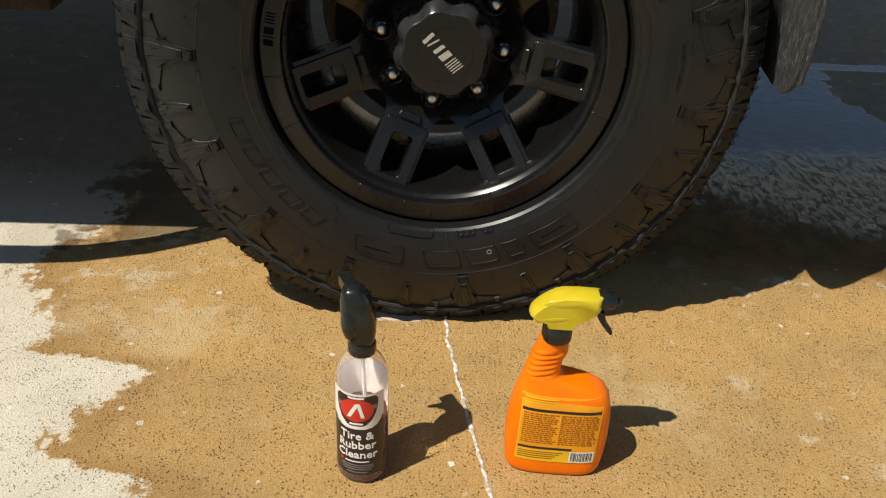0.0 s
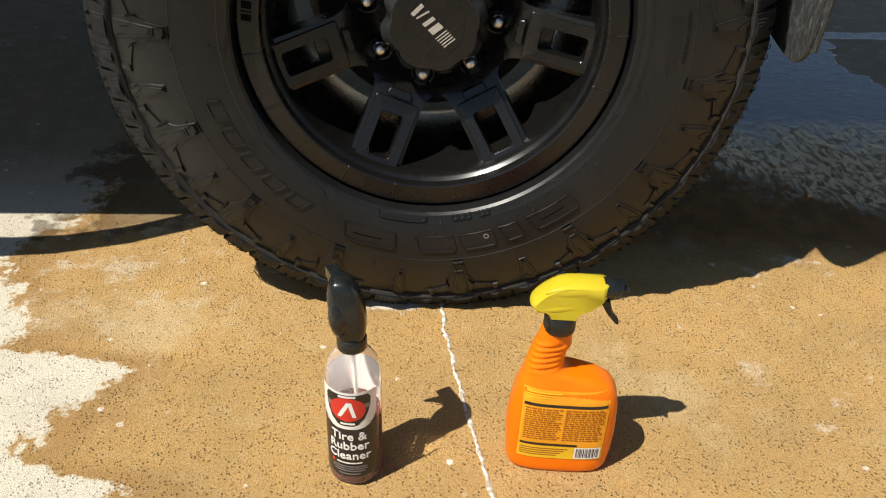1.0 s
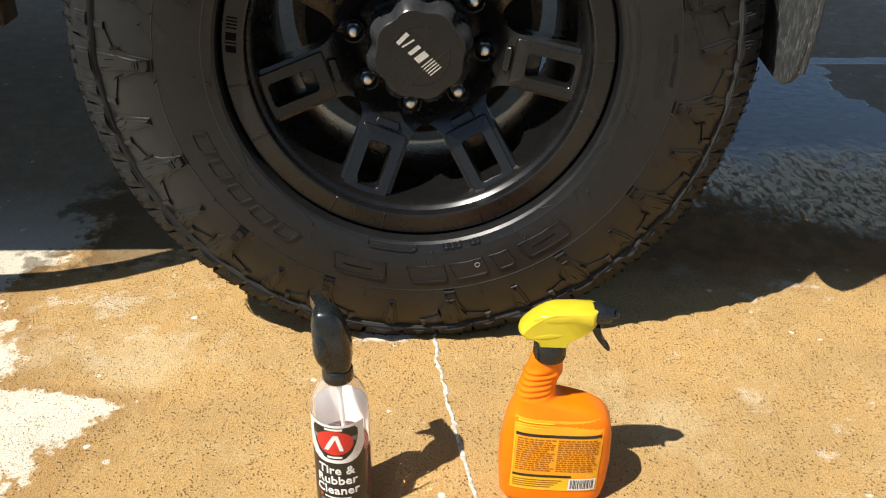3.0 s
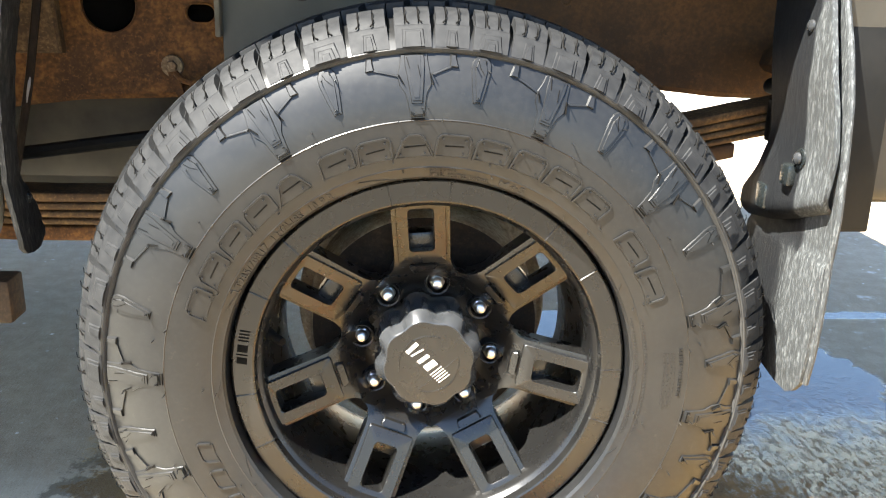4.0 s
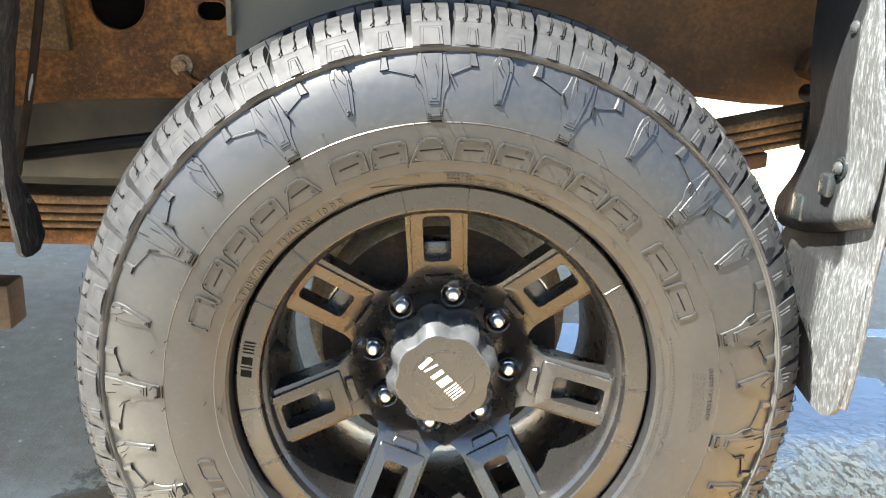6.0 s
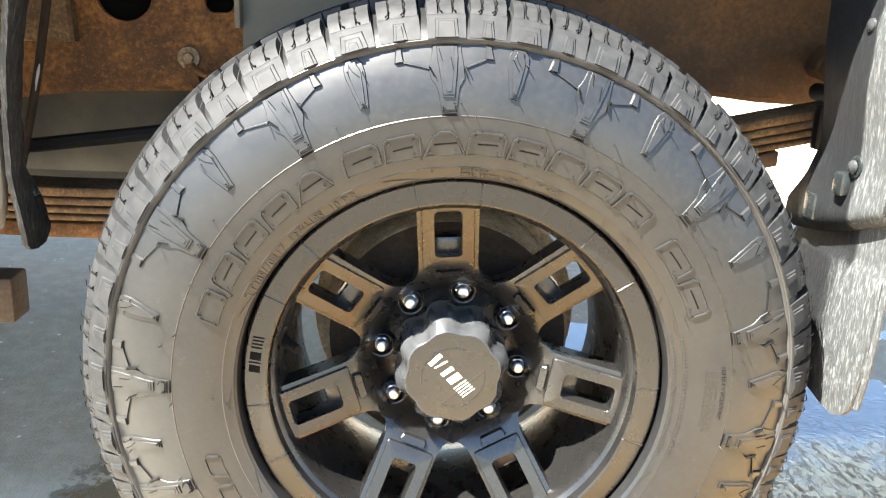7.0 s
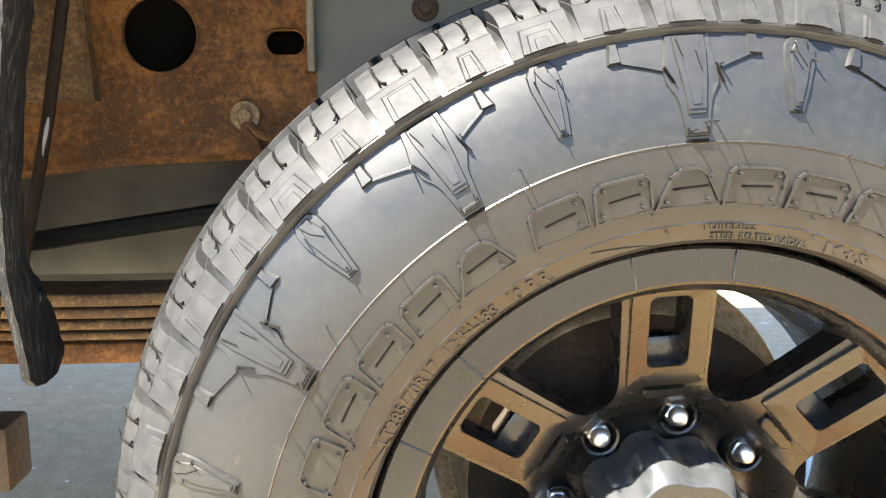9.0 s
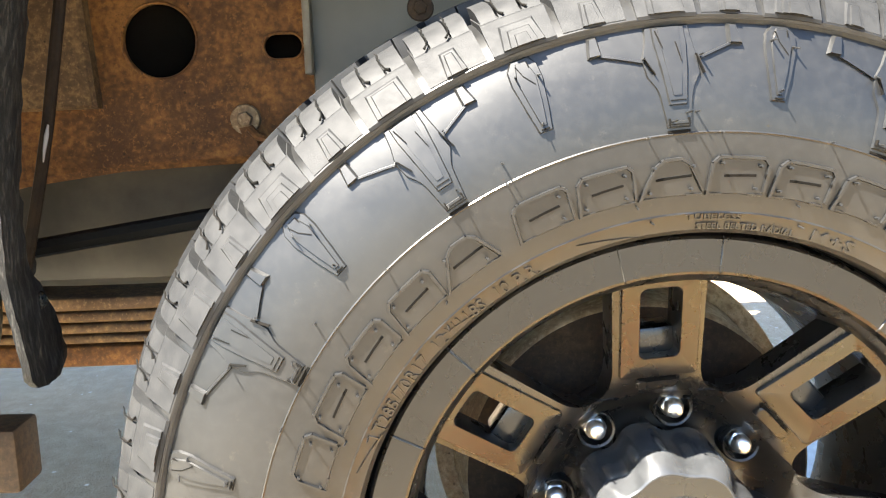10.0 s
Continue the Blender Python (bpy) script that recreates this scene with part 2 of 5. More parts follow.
    m.put(m.b.inputs["Specular IOR Level"], m.math("MULTIPLY_ADD", m.math("MULTIPLY", damp, m.math("MULTIPLY_ADD", calm, -0.45, 1.15)), 0.95, 0.14))
    film = m.math("MULTIPLY_ADD", m.noise(14, 4, offset=(1, 1, 0)), 0.05, m.math("MULTIPLY", calm, m.math("MULTIPLY_ADD", m.noise(30, 6, 0.7, offset=(3, 3, 0)), 0.12, 0.02)))
    m.rough(m.math("ADD", m.math("MULTIPLY", dull, m.math("SUBTRACT", 1.0, damp)), m.math("MULTIPLY", film, damp)))
    dryh = m.math("ADD", m.math("ADD", m.math("MULTIPLY", broom, 0.3), m.math("MULTIPLY", grain, 0.85)), m.math("MULTIPLY", speck, -1.5))
    ripple = m.math("ADD", m.noise(40, 6, 0.65, offset=(6, 2, 0)), m.math("MULTIPLY", m.math("MULTIPLY", m.noise(150, 6, 0.7, offset=(1, 7, 0)), calm), 0.9))
    ripple = m.math("MULTIPLY", ripple, m.math("MULTIPLY_ADD", calm, 0.9, 0.55))
    h = m.math("ADD", m.math("MULTIPLY", dryh, m.math("SUBTRACT", 1.0, damp)), m.math("MULTIPLY", ripple, damp))
    m.bump(h, 0.75, 0.0030)
    return m.m


def paint_material():
    m = Mat("grey_beige_car_paint", 0.34, 0.0, 0.25)
    n = m.noise(12, 5)
    m.color(m.mix(m.step(n, 0.35, 0.7), (0.046, 0.043, 0.036), (0.060, 0.056, 0.047)))
    m.rough(m.math("MULTIPLY_ADD", m.noise(26, 5), 0.25, 0.26))
    m.bump(m.noise(300, 3), 0.05, 0.0004)
    return m.m


RUBBER, RIM = rubber_material(), rim_material()
TREAD = simple("dry_tread_rubber", (0.0125, 0.0128, 0.0133), (0.0195, 0.0196, 0.0197), 70, 0.62, 0.0, 0.35, 0.10, 0.16)
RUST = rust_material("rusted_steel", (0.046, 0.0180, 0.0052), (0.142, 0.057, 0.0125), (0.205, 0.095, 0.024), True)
DARK_RUST = rust_material("dark_rusted_steel", (0.018, 0.011, 0.007), (0.040, 0.024, 0.013), (0.070, 0.042, 0.021))
RUST_PALE = rust_material("pale_rusted_steel", (0.07, 0.040, 0.020), (0.16, 0.098, 0.046), (0.27, 0.18, 0.095))
RUST_LEAF = rust_material("rusted_spring_steel", (0.055, 0.030, 0.014), (0.13, 0.074, 0.030), (0.22, 0.14, 0.062))
BOLT_TAN = rust_material("dusty_bolt_steel", (0.11, 0.068, 0.036), (0.25, 0.17, 0.095), (0.38, 0.28, 0.17))
LIT_DRUM_RUST = rust_material("lit_dusty_cast_iron", (0.28, 0.20, 0.12), (0.50, 0.40, 0.26), (0.62, 0.53, 0.38))
DUSTY_STEEL = simple("dusty_black_steel", (0.012, 0.0110, 0.0085), (0.052, 0.047, 0.036), 6, 0.55, 0.0, 0.3, 0.1, 0.3)
LEDGE_LIGHT = simple("lit_ledge_rubber", (0.030, 0.0285, 0.025), (0.019, 0.0185, 0.017), 60, 0.85, 0.0, 0.5)
CABLE_BROWN = simple("dark_brown_cable", (0.007, 0.0042, 0.0025), (0.014, 0.008, 0.004), 60, 0.7, 0.0, 0.4, 0.1, 0.15)
PALE_EDGE = simple("pale_primer_edge", (0.13, 0.115, 0.085), (0.09, 0.075, 0.052), 40, 0.6)
GREY_STEEL = simple("grey_primed_steel", (0.042, 0.0395, 0.0300), (0.060, 0.0565, 0.0430), 9, 0.55, 0.0, 0.2)
DARK_STEEL = simple("black_underbody_steel", (0.005, 0.005, 0.0045), (0.011, 0.0102, 0.0088), 10, 0.62, 0.0, 0.2, 0.12, 0.2)
CHROME = simple("bright_nut_steel", (0.80, 0.79, 0.77), (0.68, 0.66, 0.63), 200, 0.34, 1.0, 0.1, 0.08)
SILVER = simple("silver_inlay", (0.70, 0.68, 0.64), (0.60, 0.58, 0.54), 300, 0.35, 0.6, 0.05)
CAP_EDGE = simple("gloss_black_plastic", (0.020, 0.021, 0.022), (0.030, 0.031, 0.032), 60, 0.20, 0.0, 0.05, 0.06)
FLAP = flap_material()
GUARD = flap_material("ragged_black_plastic", (0.004, 0.004, 0.004), (0.058, 0.055, 0.048), False)
PAINT = paint_material()
GROUND = ground_material()
SEALANT = simple("white_joint_filler", (0.72, 0.70, 0.66), (0.36, 0.30, 0.20), 130, 0.8, 0.0, 0.8)
ORANGE = simple("orange_plastic", (0.92, 0.190, 0.001), (0.88, 0.175, 0.001), 40, 0.36, 0.0, 0.05, 0.08, 0.35)
YELLOW = simple("translucent_yellow_plastic", (0.82, 0.66, 0.040), (0.76, 0.60, 0.030), 40, 0.18, 0.0, 0.05, 0.06)
YELLOW.node_tree.nodes["Principled BSDF"].inputs["Transmission Weight"].default_value = 0.30
BLACK_PLASTIC = simple("black_plastic", (0.008, 0.010, 0.010), (0.013, 0.015, 0.015), 60, 0.26, 0.0, 0.08, 0.08)
LABEL_BLACK = simple("black_label_print", (0.014, 0.012, 0.012), (0.022, 0.018, 0.018), 60, 0.35, 0.0, 0.03)
LABEL_WHITE = simple("white_label_print", (0.82, 0.80, 0.77), (0.76, 0.74, 0.70), 60, 0.4, 0.0, 0.03)
LABEL_RED = simple("red_label_print", (0.62, 0.035, 0.025), (0.55, 0.03, 0.022), 60, 0.35, 0.0, 0.03)
LABEL_GREY = simple("grey_label_print", (0.16, 0.15, 0.15), (0.20, 0.19, 0.185), 60, 0.4, 0.0, 0.03)
LABEL_YELLOW = simple("yellow_label_print", (0.80, 0.50, 0.02), (0.74, 0.45, 0.02), 60, 0.4, 0.0, 0.03)
LABEL_AMBER = simple("amber_label_print", (0.84, 0.36, 0.016), (0.80, 0.32, 0.014), 60, 0.4, 0.0, 0.03)
PRINT_BROWN = simple("brown_print", (0.36, 0.10, 0.010), (0.32, 0.09, 0.010), 80, 0.45, 0.0, 0.03)


# near-black that paints shade in cuts, slots and holes; also black trim
SHADE_TRIM_BLACK = simple("shade_and_trim_black", (0.003, 0.003, 0.0025), (0.005, 0.004, 0.003), 20, 0.95, 0.0, 0.1, 0.04, 0.1)


def clear_material(name, tint, rough=0.06, through=1.0):
    m = Mat(name, rough)
    m.b.inputs["Transmission Weight"].default_value = through
    m.b.inputs["IOR"].default_value = 1.12
    m.color(tint)
    return m.m


CLEAR = clear_material("clear_bottle_plastic", (1.0, 0.97, 0.95), 0.05, 0.93)
FLUID = simple("dark_red_cleaner", (0.085, 0.012, 0.008), (0.06, 0.010, 0.007), 20, 0.12, 0.0, 0.0, 0.04)


# ---------------------------------------------------------------- mesh helpers
def finish(bm, smooth=True, angle=35):
    bmesh.ops.recalc_face_normals(bm, faces=bm.faces)
    me = bpy.data.meshes.new("mesh")
    bm.to_mesh(me)
    bm.free()
    if smooth:
        for p in me.polygons:
            p.use_smooth = True
        me.set_sharp_from_angle(angle=radians(angle))
    return me


def part(name, bm, material, parent=None, label="", at=None, angle=35, smooth=True):
    """Links a bmesh, or a mesh that others share, as one object under a thing or a part."""
    me = finish(bm, smooth, angle) if isinstance(bm, bmesh.types.BMesh) else bm
    if material and not me.materials:
        me.materials.append(material)
    ob = new(name, me)
    ob.parent = parent
    if at is not None:
        ob.matrix_basis = at
    return tagged(ob, label)


def thing(name, label, category, at=(0, 0, 0), group="", kind=""):
    ob = new(name)
    ob.empty_display_size = 0.05
    ob.location = at
    return tagged(ob, label, category, group, kind)


def revolve(bm, profile, segs, axis="y", closed=False, arc=(0.0, 360.0)):
    """Turns (radius, height along the axis) pairs; the angle runs from +z to +x round y, from +x to +y round z."""
    full = arc[1] - arc[0] >= 359.9
    n = segs if full else segs + 1
    rings = []
    for k in range(n):
        a = radians(arc[0] + (arc[1] - arc[0]) * k / segs)
        s, c = math.sin(a), math.cos(a)
        rings.append([bm.verts.new((r * s, h, r * c) if axis == "y" else (r * c, r * s, h)) for r, h in profile])
    m = len(profile)
    for k in range(n if full else n - 1):
        a, b = rings[k], rings[(k + 1) % n]
        for j in range(m if closed else m - 1):
            bm.faces.new((a[j], a[(j + 1) % m], b[(j + 1) % m], b[j]))
    return bm


def box(bm, lo, hi, bevel=0.0):
    got = bmesh.ops.create_cube(bm, size=1.0)["verts"]
    for v in got:
        v.co = Vector([(l + h) / 2 + c * (h - l) for c, l, h in zip(v.co, lo, hi)])
    if bevel:
        edges = list({e for v in got for e in v.link_edges})
        bmesh.ops.bevel(bm, geom=edges, offset=bevel, segments=2, affect="EDGES", profile=0.5)
    return bm


def prism(bm, outline, lo, hi, axis=1, inset=0.0):
    """An outline in the plane across an axis, drawn out from lo to hi along it; inset narrows the lo end's rim as a bevel."""
    n = len(outline)
    cx, cy = sum(p[0] for p in outline) / n, sum(p[1] for p in outline) / n

    def ring(h, k):
        out = []
        for u, v in outline:
            d = math.hypot(u - cx, v - cy) or 1
            u, v = u - (u - cx) / d * k, v - (v - cy) / d * k
            co = [u, v]
            co.insert(axis, h)
            out.append(bm.verts.new(co))
        return out

    step = inset * (1 if hi > lo else -1)
    rings = ([ring(lo, inset), ring(lo + step, 0)] if inset else [ring(lo, 0)]) + [ring(hi, 0)]
    for a, b in zip(rings, rings[1:]):
        for k in range(n):
            bm.faces.new((a[k], a[(k + 1) % n], b[(k + 1) % n], b[k]))
    bm.faces.new(rings[0])
    bm.faces.new(rings[-1][::-1])
    return bm


def tube(bm, points, radius, segs=8):
    """A round bar along points; radius may be one number or one for each point."""
    pts = [Vector(p) for p in points]
    radii = radius if isinstance(radius, (list, tuple)) else [radius] * len(pts)
    rings, up = [], None
    for k, p in enumerate(pts):
        d = (pts[min(k + 1, len(pts) - 1)] - pts[max(k - 1, 0)]).normalized()
        up = d.orthogonal().normalized() if up is None else (up - d * up.dot(d)).normalized()
        side = d.cross(up)
        rings.append([bm.verts.new(p + radii[k] * (math.cos(a) * up + math.sin(a) * side)) for a in (2 * math.pi * j / segs for j in range(segs))])
    for a, b in zip(rings, rings[1:]):
        for j in range(segs):
            bm.faces.new((a[j], a[(j + 1) % segs], b[(j + 1) % segs], b[j]))
    bm.faces.new(rings[0])
    bm.faces.new(rings[-1][::-1])
    return bm


def interp(table, v):
    xs, ys = zip(*table)
    return float(np.interp(v, xs, ys))


def letters(text, size, wrap, depth=0.0006, spacing=1.0):
    """Words in the built-in font as a thin solid; wrap turns (x, y, height) of the flat writing into a place."""
    cu = bpy.data.curves.new("words", "FONT")
    cu.body, cu.size, cu.align_x, cu.extrude, cu.space_character, cu.resolution_u, cu.offset = text, size, "CENTER", depth, spacing, 2, size * 0.016
    ob = bpy.data.objects.new("words", cu)
    scene.collection.objects.link(ob)
    me = bpy.data.meshes.new_from_object(ob.evaluated_get(bpy.context.evaluated_depsgraph_get()))
    bpy.data.objects.remove(ob)
    bm = bmesh.new()
    bm.from_mesh(me)
    for v in bm.verts:
        v.co = wrap(v.co.x, v.co.y, v.co.z)
    return bm


# ---------------------------------------------------------------- ground
bm = bmesh.new()
ring_x = [-400, -60, -12, -4, -2, 2, 4, 12, 60, 400]
grid = [[bm.verts.new((x, y, 0)) for y in ring_x] for x in ring_x]
for i in range(9):
    for j in range(9):
        bm.faces.new((grid[i][j], grid[i + 1][j], grid[i + 1][j + 1], grid[i][j + 1]))
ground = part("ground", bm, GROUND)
tagged(ground, "pale broomed concrete driveway with brown dirt stains and puddles", "driveway", kind="structure")

# ---------------------------------------------------------------- wheel and tyre
HUB_Z = 0.395
SIDE = [  # the tyre's outer flank: radius, y
    (0.226, -0.050), (0.2336, -0.0600), (0.2338, -0.0780), (0.2344, -0.0865), (0.2372, -0.0902), (0.2470, -0.0934), (0.2480, -0.0940), (0.2490, -0.0938),
    (0.255, -0.0956), (0.262, -0.0974), (0.274, -0.0995), (0.286, -0.1008), (0.2988, -0.1014), (0.2996, -0.1020), (0.3004, -0.1014),
    (0.312, -0.1008), (0.326, -0.0985), (0.340, -0.0948), (0.352, -0.0904), (0.361, -0.0864), (0.3678, -0.0832)]
CROWN = [(0.3690, -0.0862), (0.3720, -0.0870), (0.380, -0.0800), (0.388, -0.0705), (0.3920, -0.0600), (0.3965, -0.0450), (0.4015, -0.020), (0.4060, 0.0425)]
MID_Y = 0.0425


def flank(r):
    return interp(SIDE, r)


def at_wheel(u, r, y):
    """A place on the wheel: u metres round from straight up, at radius r."""
    a = u / r
    return Vector((r * math.sin(a), y, r * math.cos(a)))


def turned(degrees):
    return pose(0, 0, 0, 0, degrees, 0)


wheel = thing("truck_wheel", "black seven-spoke alloy wheel with a dusty all-terrain tyre on concrete", "wheel", (0, 0, HUB_Z))
bm = bmesh.new()
outer = SIDE + CROWN
inner = [(r, 2 * MID_Y - y) for r, y in reversed(outer[:-1])]
revolve(bm, outer + inner, 208)
tyre = part("tyre", bm, RUBBER, wheel, "dusty black all-terrain rubber tyre", angle=28)


def plate(bm, rows, h, shrink=0.0012, slope=1.0):
    """A raised patch on the tyre's flank: rows of (radius, left, right)."""
    top, foot = [], []
    last = len(rows) - 1
    for k, (r, a, b) in enumerate(rows):
        rr = r + (shrink if k == 0 else -shrink if k == last else 0) * (1 if rows[0][0] < rows[-1][0] else -1)
        top.append([bm.verts.new(at_wheel(u, rr, flank(rr) - h)) for u in (a + shrink, (a + b) / 2, b - shrink)])
        foot.append([bm.verts.new(at_wheel(u, r, flank(r) + 0.001)) for u in (a, (a + b) / 2, b)])
    for k in range(last):
        for j in range(2):
            bm.faces.new((top[k][j], top[k][j + 1], top[k + 1][j + 1], top[k + 1][j]))
        for j in (0, 2):
            bm.faces.new((top[k][j], top[k + 1][j], foot[k + 1][j], foot[k][j]))
    for k in (0, last):
        for j in range(2):
            bm.faces.new((top[k][j], top[k][j + 1], foot[k][j + 1], foot[k][j]))
    return bm


def bar_on_flank(bm, p, q, width, h):
    """A narrow raised line on the flank between two (u, r) points."""
    pts = []
    for k in range(5):
        f = k / 4
        pts.append((p[0] + (q[0] - p[0]) * f, p[1] + (q[1] - p[1]) * f))
    du, dr = q[0] - p[0], q[1] - p[1]
    d = math.hypot(du, dr)
    nu, nr = -dr / d * width / 2, du / d * width / 2
    rows = []
    for u, r in pts:
        rows.append([bm.verts.new(at_wheel(u + s * nu, r + s * nr, flank(r + s * nr) - hh)) for s, hh in ((-1, -0.001), (-0.6, h), (0.6, h), (1, -0.001))])
    for a, b in zip(rows, rows[1:]):
        for j in range(3):
            bm.faces.new((a[j], a[j + 1], b[j + 1], b[j]))
    return bm


def big_lug():
    bm = bmesh.new()
    plate(bm, [(0.3030, -0.0078, 0.0078), (0.310, -0.0088, 0.0088), (0.324, -0.0110, 0.0110), (0.3285, -0.0125, 0.0125), (0.336, -0.0175, 0.0170), (0.346, -0.0195, 0.0165), (0.356, -0.0165, 0.0150), (0.3672, -0.0150, 0.0140)], 0.0017, 0.0012)
    plate(bm, [(0.3160, -0.0066, 0.0070), (0.322, -0.0072, 0.0078), (0.340, -0.0095, 0.0100), (0.356, -0.0118, 0.0116), (0.3672, -0.0120, 0.0114)], 0.0034, 0.0020)
    plate(bm, [(0.3225, -0.0032, 0.0036), (0.345, -0.0062, 0.0064), (0.3665, -0.0080, 0.0076)], 0.0040, 0.0010)
    plate(bm, [(0.3038, -0.0068, 0.0068), (0.3085, -0.0068, 0.0068)], 0.0032, 0.0010)
    for s, far in ((-1, 0.0440), (1, 0.0380)):
        bar_on_flank(bm, (s * 0.0178, 0.3455), (s * far, 0.3540), 0.0018, 0.0020)
        a, b = sorted((s * (far - 0.0020), s * (far + 0.0085)))
        plate(bm, [(0.3530, a, b), (0.3600, a + 0.0005, b - 0.0010), (0.3672, a + 0.0012, b - 0.0018)], 0.0036, 0.0018)
    return finish(bm, angle=25)


def small_lug():
    bm = bmesh.new()
    plate(bm, [(0.3190, -0.0050, 0.0050), (0.334, -0.0078, 0.0078), (0.352, -0.0108, 0.0108), (0.361, -0.0104, 0.0104), (0.3672, -0.0066, 0.0066)], 0.0022, 0.0012)
    plate(bm, [(0.3225, -0.0028, 0.0028), (0.338, -0.0052, 0.0052), (0.354, -0.0074, 0.0074), (0.3655, -0.0044, 0.0044)], 0.0036, 0.0014)
    return finish(bm, angle=25)


# the pattern's pitches differ, as moulded
BIG_AT = [-3.7, 20.9, 48.2, 75.9, 98.8, 120.9, 144.1, 172.9, 202.9, 226.9, 248.4, 270.9, 300.4, 328.6, 356.3]


def lug_tip_shade():
    """Raised black bars painting the shade in a large lug's cuts and tip."""
    bm = bmesh.new()
    bar_on_flank(bm, (-0.0064, 0.3058), (0.0064, 0.3058), 0.0012, 0.0040)
    for u in (-0.0060, 0.0060):
        bar_on_flank(bm, (u, 0.3058), (u, 0.3095), 0.0012, 0.0038)
    for p, q in (((-0.0085, 0.3640), (-0.0055, 0.3530)), ((0.0030, 0.3560), (0.0050, 0.3440)), ((-0.0172, 0.3470), (-0.0120, 0.3370)), ((0.0150, 0.3480), (0.0185, 0.3360))):
        bar_on_flank(bm, p, q, 0.0009, 0.0044)
    bar_on_flank(bm, (-0.0045, 0.3205), (0.0050, 0.3205), 0.0008, 0.0040)
    bar_on_flank(bm, (-0.0072, 0.3012), (0.0072, 0.3012), 0.0022, 0.0006)
    return finish(bm)


def small_cut_shade():
    """Raised black bars painting the shade in a small lug's cuts."""
    bm = bmesh.new()
    for p, q in (((-0.0040, 0.3630), (-0.0015, 0.3560)), ((-0.0015, 0.3560), (0.0040, 0.3490)), ((0.0036, 0.3640), (0.0038, 0.3600))):
        bar_on_flank(bm, p, q, 0.0009, 0.0040)
    bar_on_flank(bm, (-0.0026, 0.3215), (0.0026, 0.3215), 0.0010, 0.0039)
    return finish(bm)


big, small, tip, cut = big_lug(), small_lug(), lug_tip_shade(), small_cut_shade()
for a, b in zip(BIG_AT, BIG_AT[1:]):
    part("sidewall_lug", big, RUBBER, tyre, at=turned(a))
    tagged(part("lug_tip_shade", tip, SHADE_TRIM_BLACK, tyre, at=turned(a)), kind="stuff")
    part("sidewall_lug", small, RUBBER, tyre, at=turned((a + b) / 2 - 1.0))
    tagged(part("lug_cut_shade", cut, SHADE_TRIM_BLACK, tyre, at=turned((a + b) / 2 - 1.0)), kind="stuff")


def sweep(bm, section, a0, a1, steps=3, taper=0.0):
    """A (radius, y) cross-section carried round the wheel from a0 to a1 degrees; taper widens the low side."""
    low = min(r for r, y in section)
    tall = max(r for r, y in section) - low
    rings = []
    for k in range(steps + 1):
        f = k / steps
        ring = []
        for r, y in section:
            t = taper * (1 - (r - low) / tall)
            a = radians(a0 - t + (a1 - a0 + 2 * t) * f)
            ring.append(bm.verts.new((r * math.sin(a), y, r * math.cos(a))))
        rings.append(ring)
    n = len(section)
    for a, b in zip(rings, rings[1:]):
        for j in range(n):
            bm.faces.new((a[j], a[(j + 1) % n], b[(j + 1) % n], b[j]))
    bm.faces.new(rings[0])
    bm.faces.new(rings[-1][::-1])
    return bm


def shoulder_block(kind):
    """One block of the tread's outer edge, with cut sipes on the crown and steps on its flank."""
    w = {"wide": 3.06, "step": 3.02, "notch": 2.92}[kind]
    out = 0.0 if kind != "notch" else 0.0016
    bm = bmesh.new()
    sweep(bm, [(0.3690, -0.0800), (0.3712, -0.0876 + out), (0.3735, -0.0880 + out), (0.3940, -0.0722 + out), (0.3960, -0.0690 + out), (0.4050, -0.022), (0.396, -0.020)], -w, w, 4, 0.12)
    cuts = [-w, -w * 0.40, w * 0.34, w]
    for a, b in zip(cuts, cuts[1:]):
        sweep(bm, [(0.3955, -0.0700 + out), (0.3985, -0.0680 + out), (0.4050, -0.0590), (0.4096, -0.0440), (0.4132, -0.0210), (0.4010, -0.0200)], a + 0.11, b - 0.11, 2)

    def step(r0, r1, u0, u1, h):
        rows = []
        for f in (0, 1):
            r = r0 + (r1 - r0) * f
            u = u0 + (u1 - u0) * f
            y = interp([(0.3735, -0.0880 + out), (0.3940, -0.0722 + out)], r)
            rows.append(([at_wheel(s * u, r, y - h) for s in (-1, 1)], [at_wheel(s * (u + 0.0012), r + (0.0012 if f else -0.0012), y + 0.001) for s in (-1, 1)]))
        q = [[bm.verts.new(c) for c in rows[f][k]] for f in (0, 1) for k in (0, 1)]
        (a, b), (c, d), (e, f_), (g, i) = q
        for face in ((a, b, f_, e), (a, e, g, c), (b, d, i, f_), (e, f_, i, g), (a, c, d, b)):
            bm.faces.new(face)

    if kind == "wide":
        step(0.3745, 0.3905, 0.0125, 0.0112, 0.0014)
        step(0.3745, 0.3890, 0.0088, 0.0080, 0.0030)
    elif kind == "step":
        step(0.3745, 0.3890, 0.0130, 0.0100, 0.0018)
        step(0.3745, 0.3850, 0.0085, 0.0066, 0.0036)
        step(0.3745, 0.3815, 0.0045, 0.0036, 0.0052)
    else:
        step(0.3745, 0.3890, 0.0066, 0.0042, 0.0018)
        step(0.3745, 0.3875, 0.0036, 0.0022, 0.0036)
    return finish(bm, angle=25)


kinds = ["wide", "notch", "step", "notch"]
blocks = {k: shoulder_block(k) for k in set(kinds)}
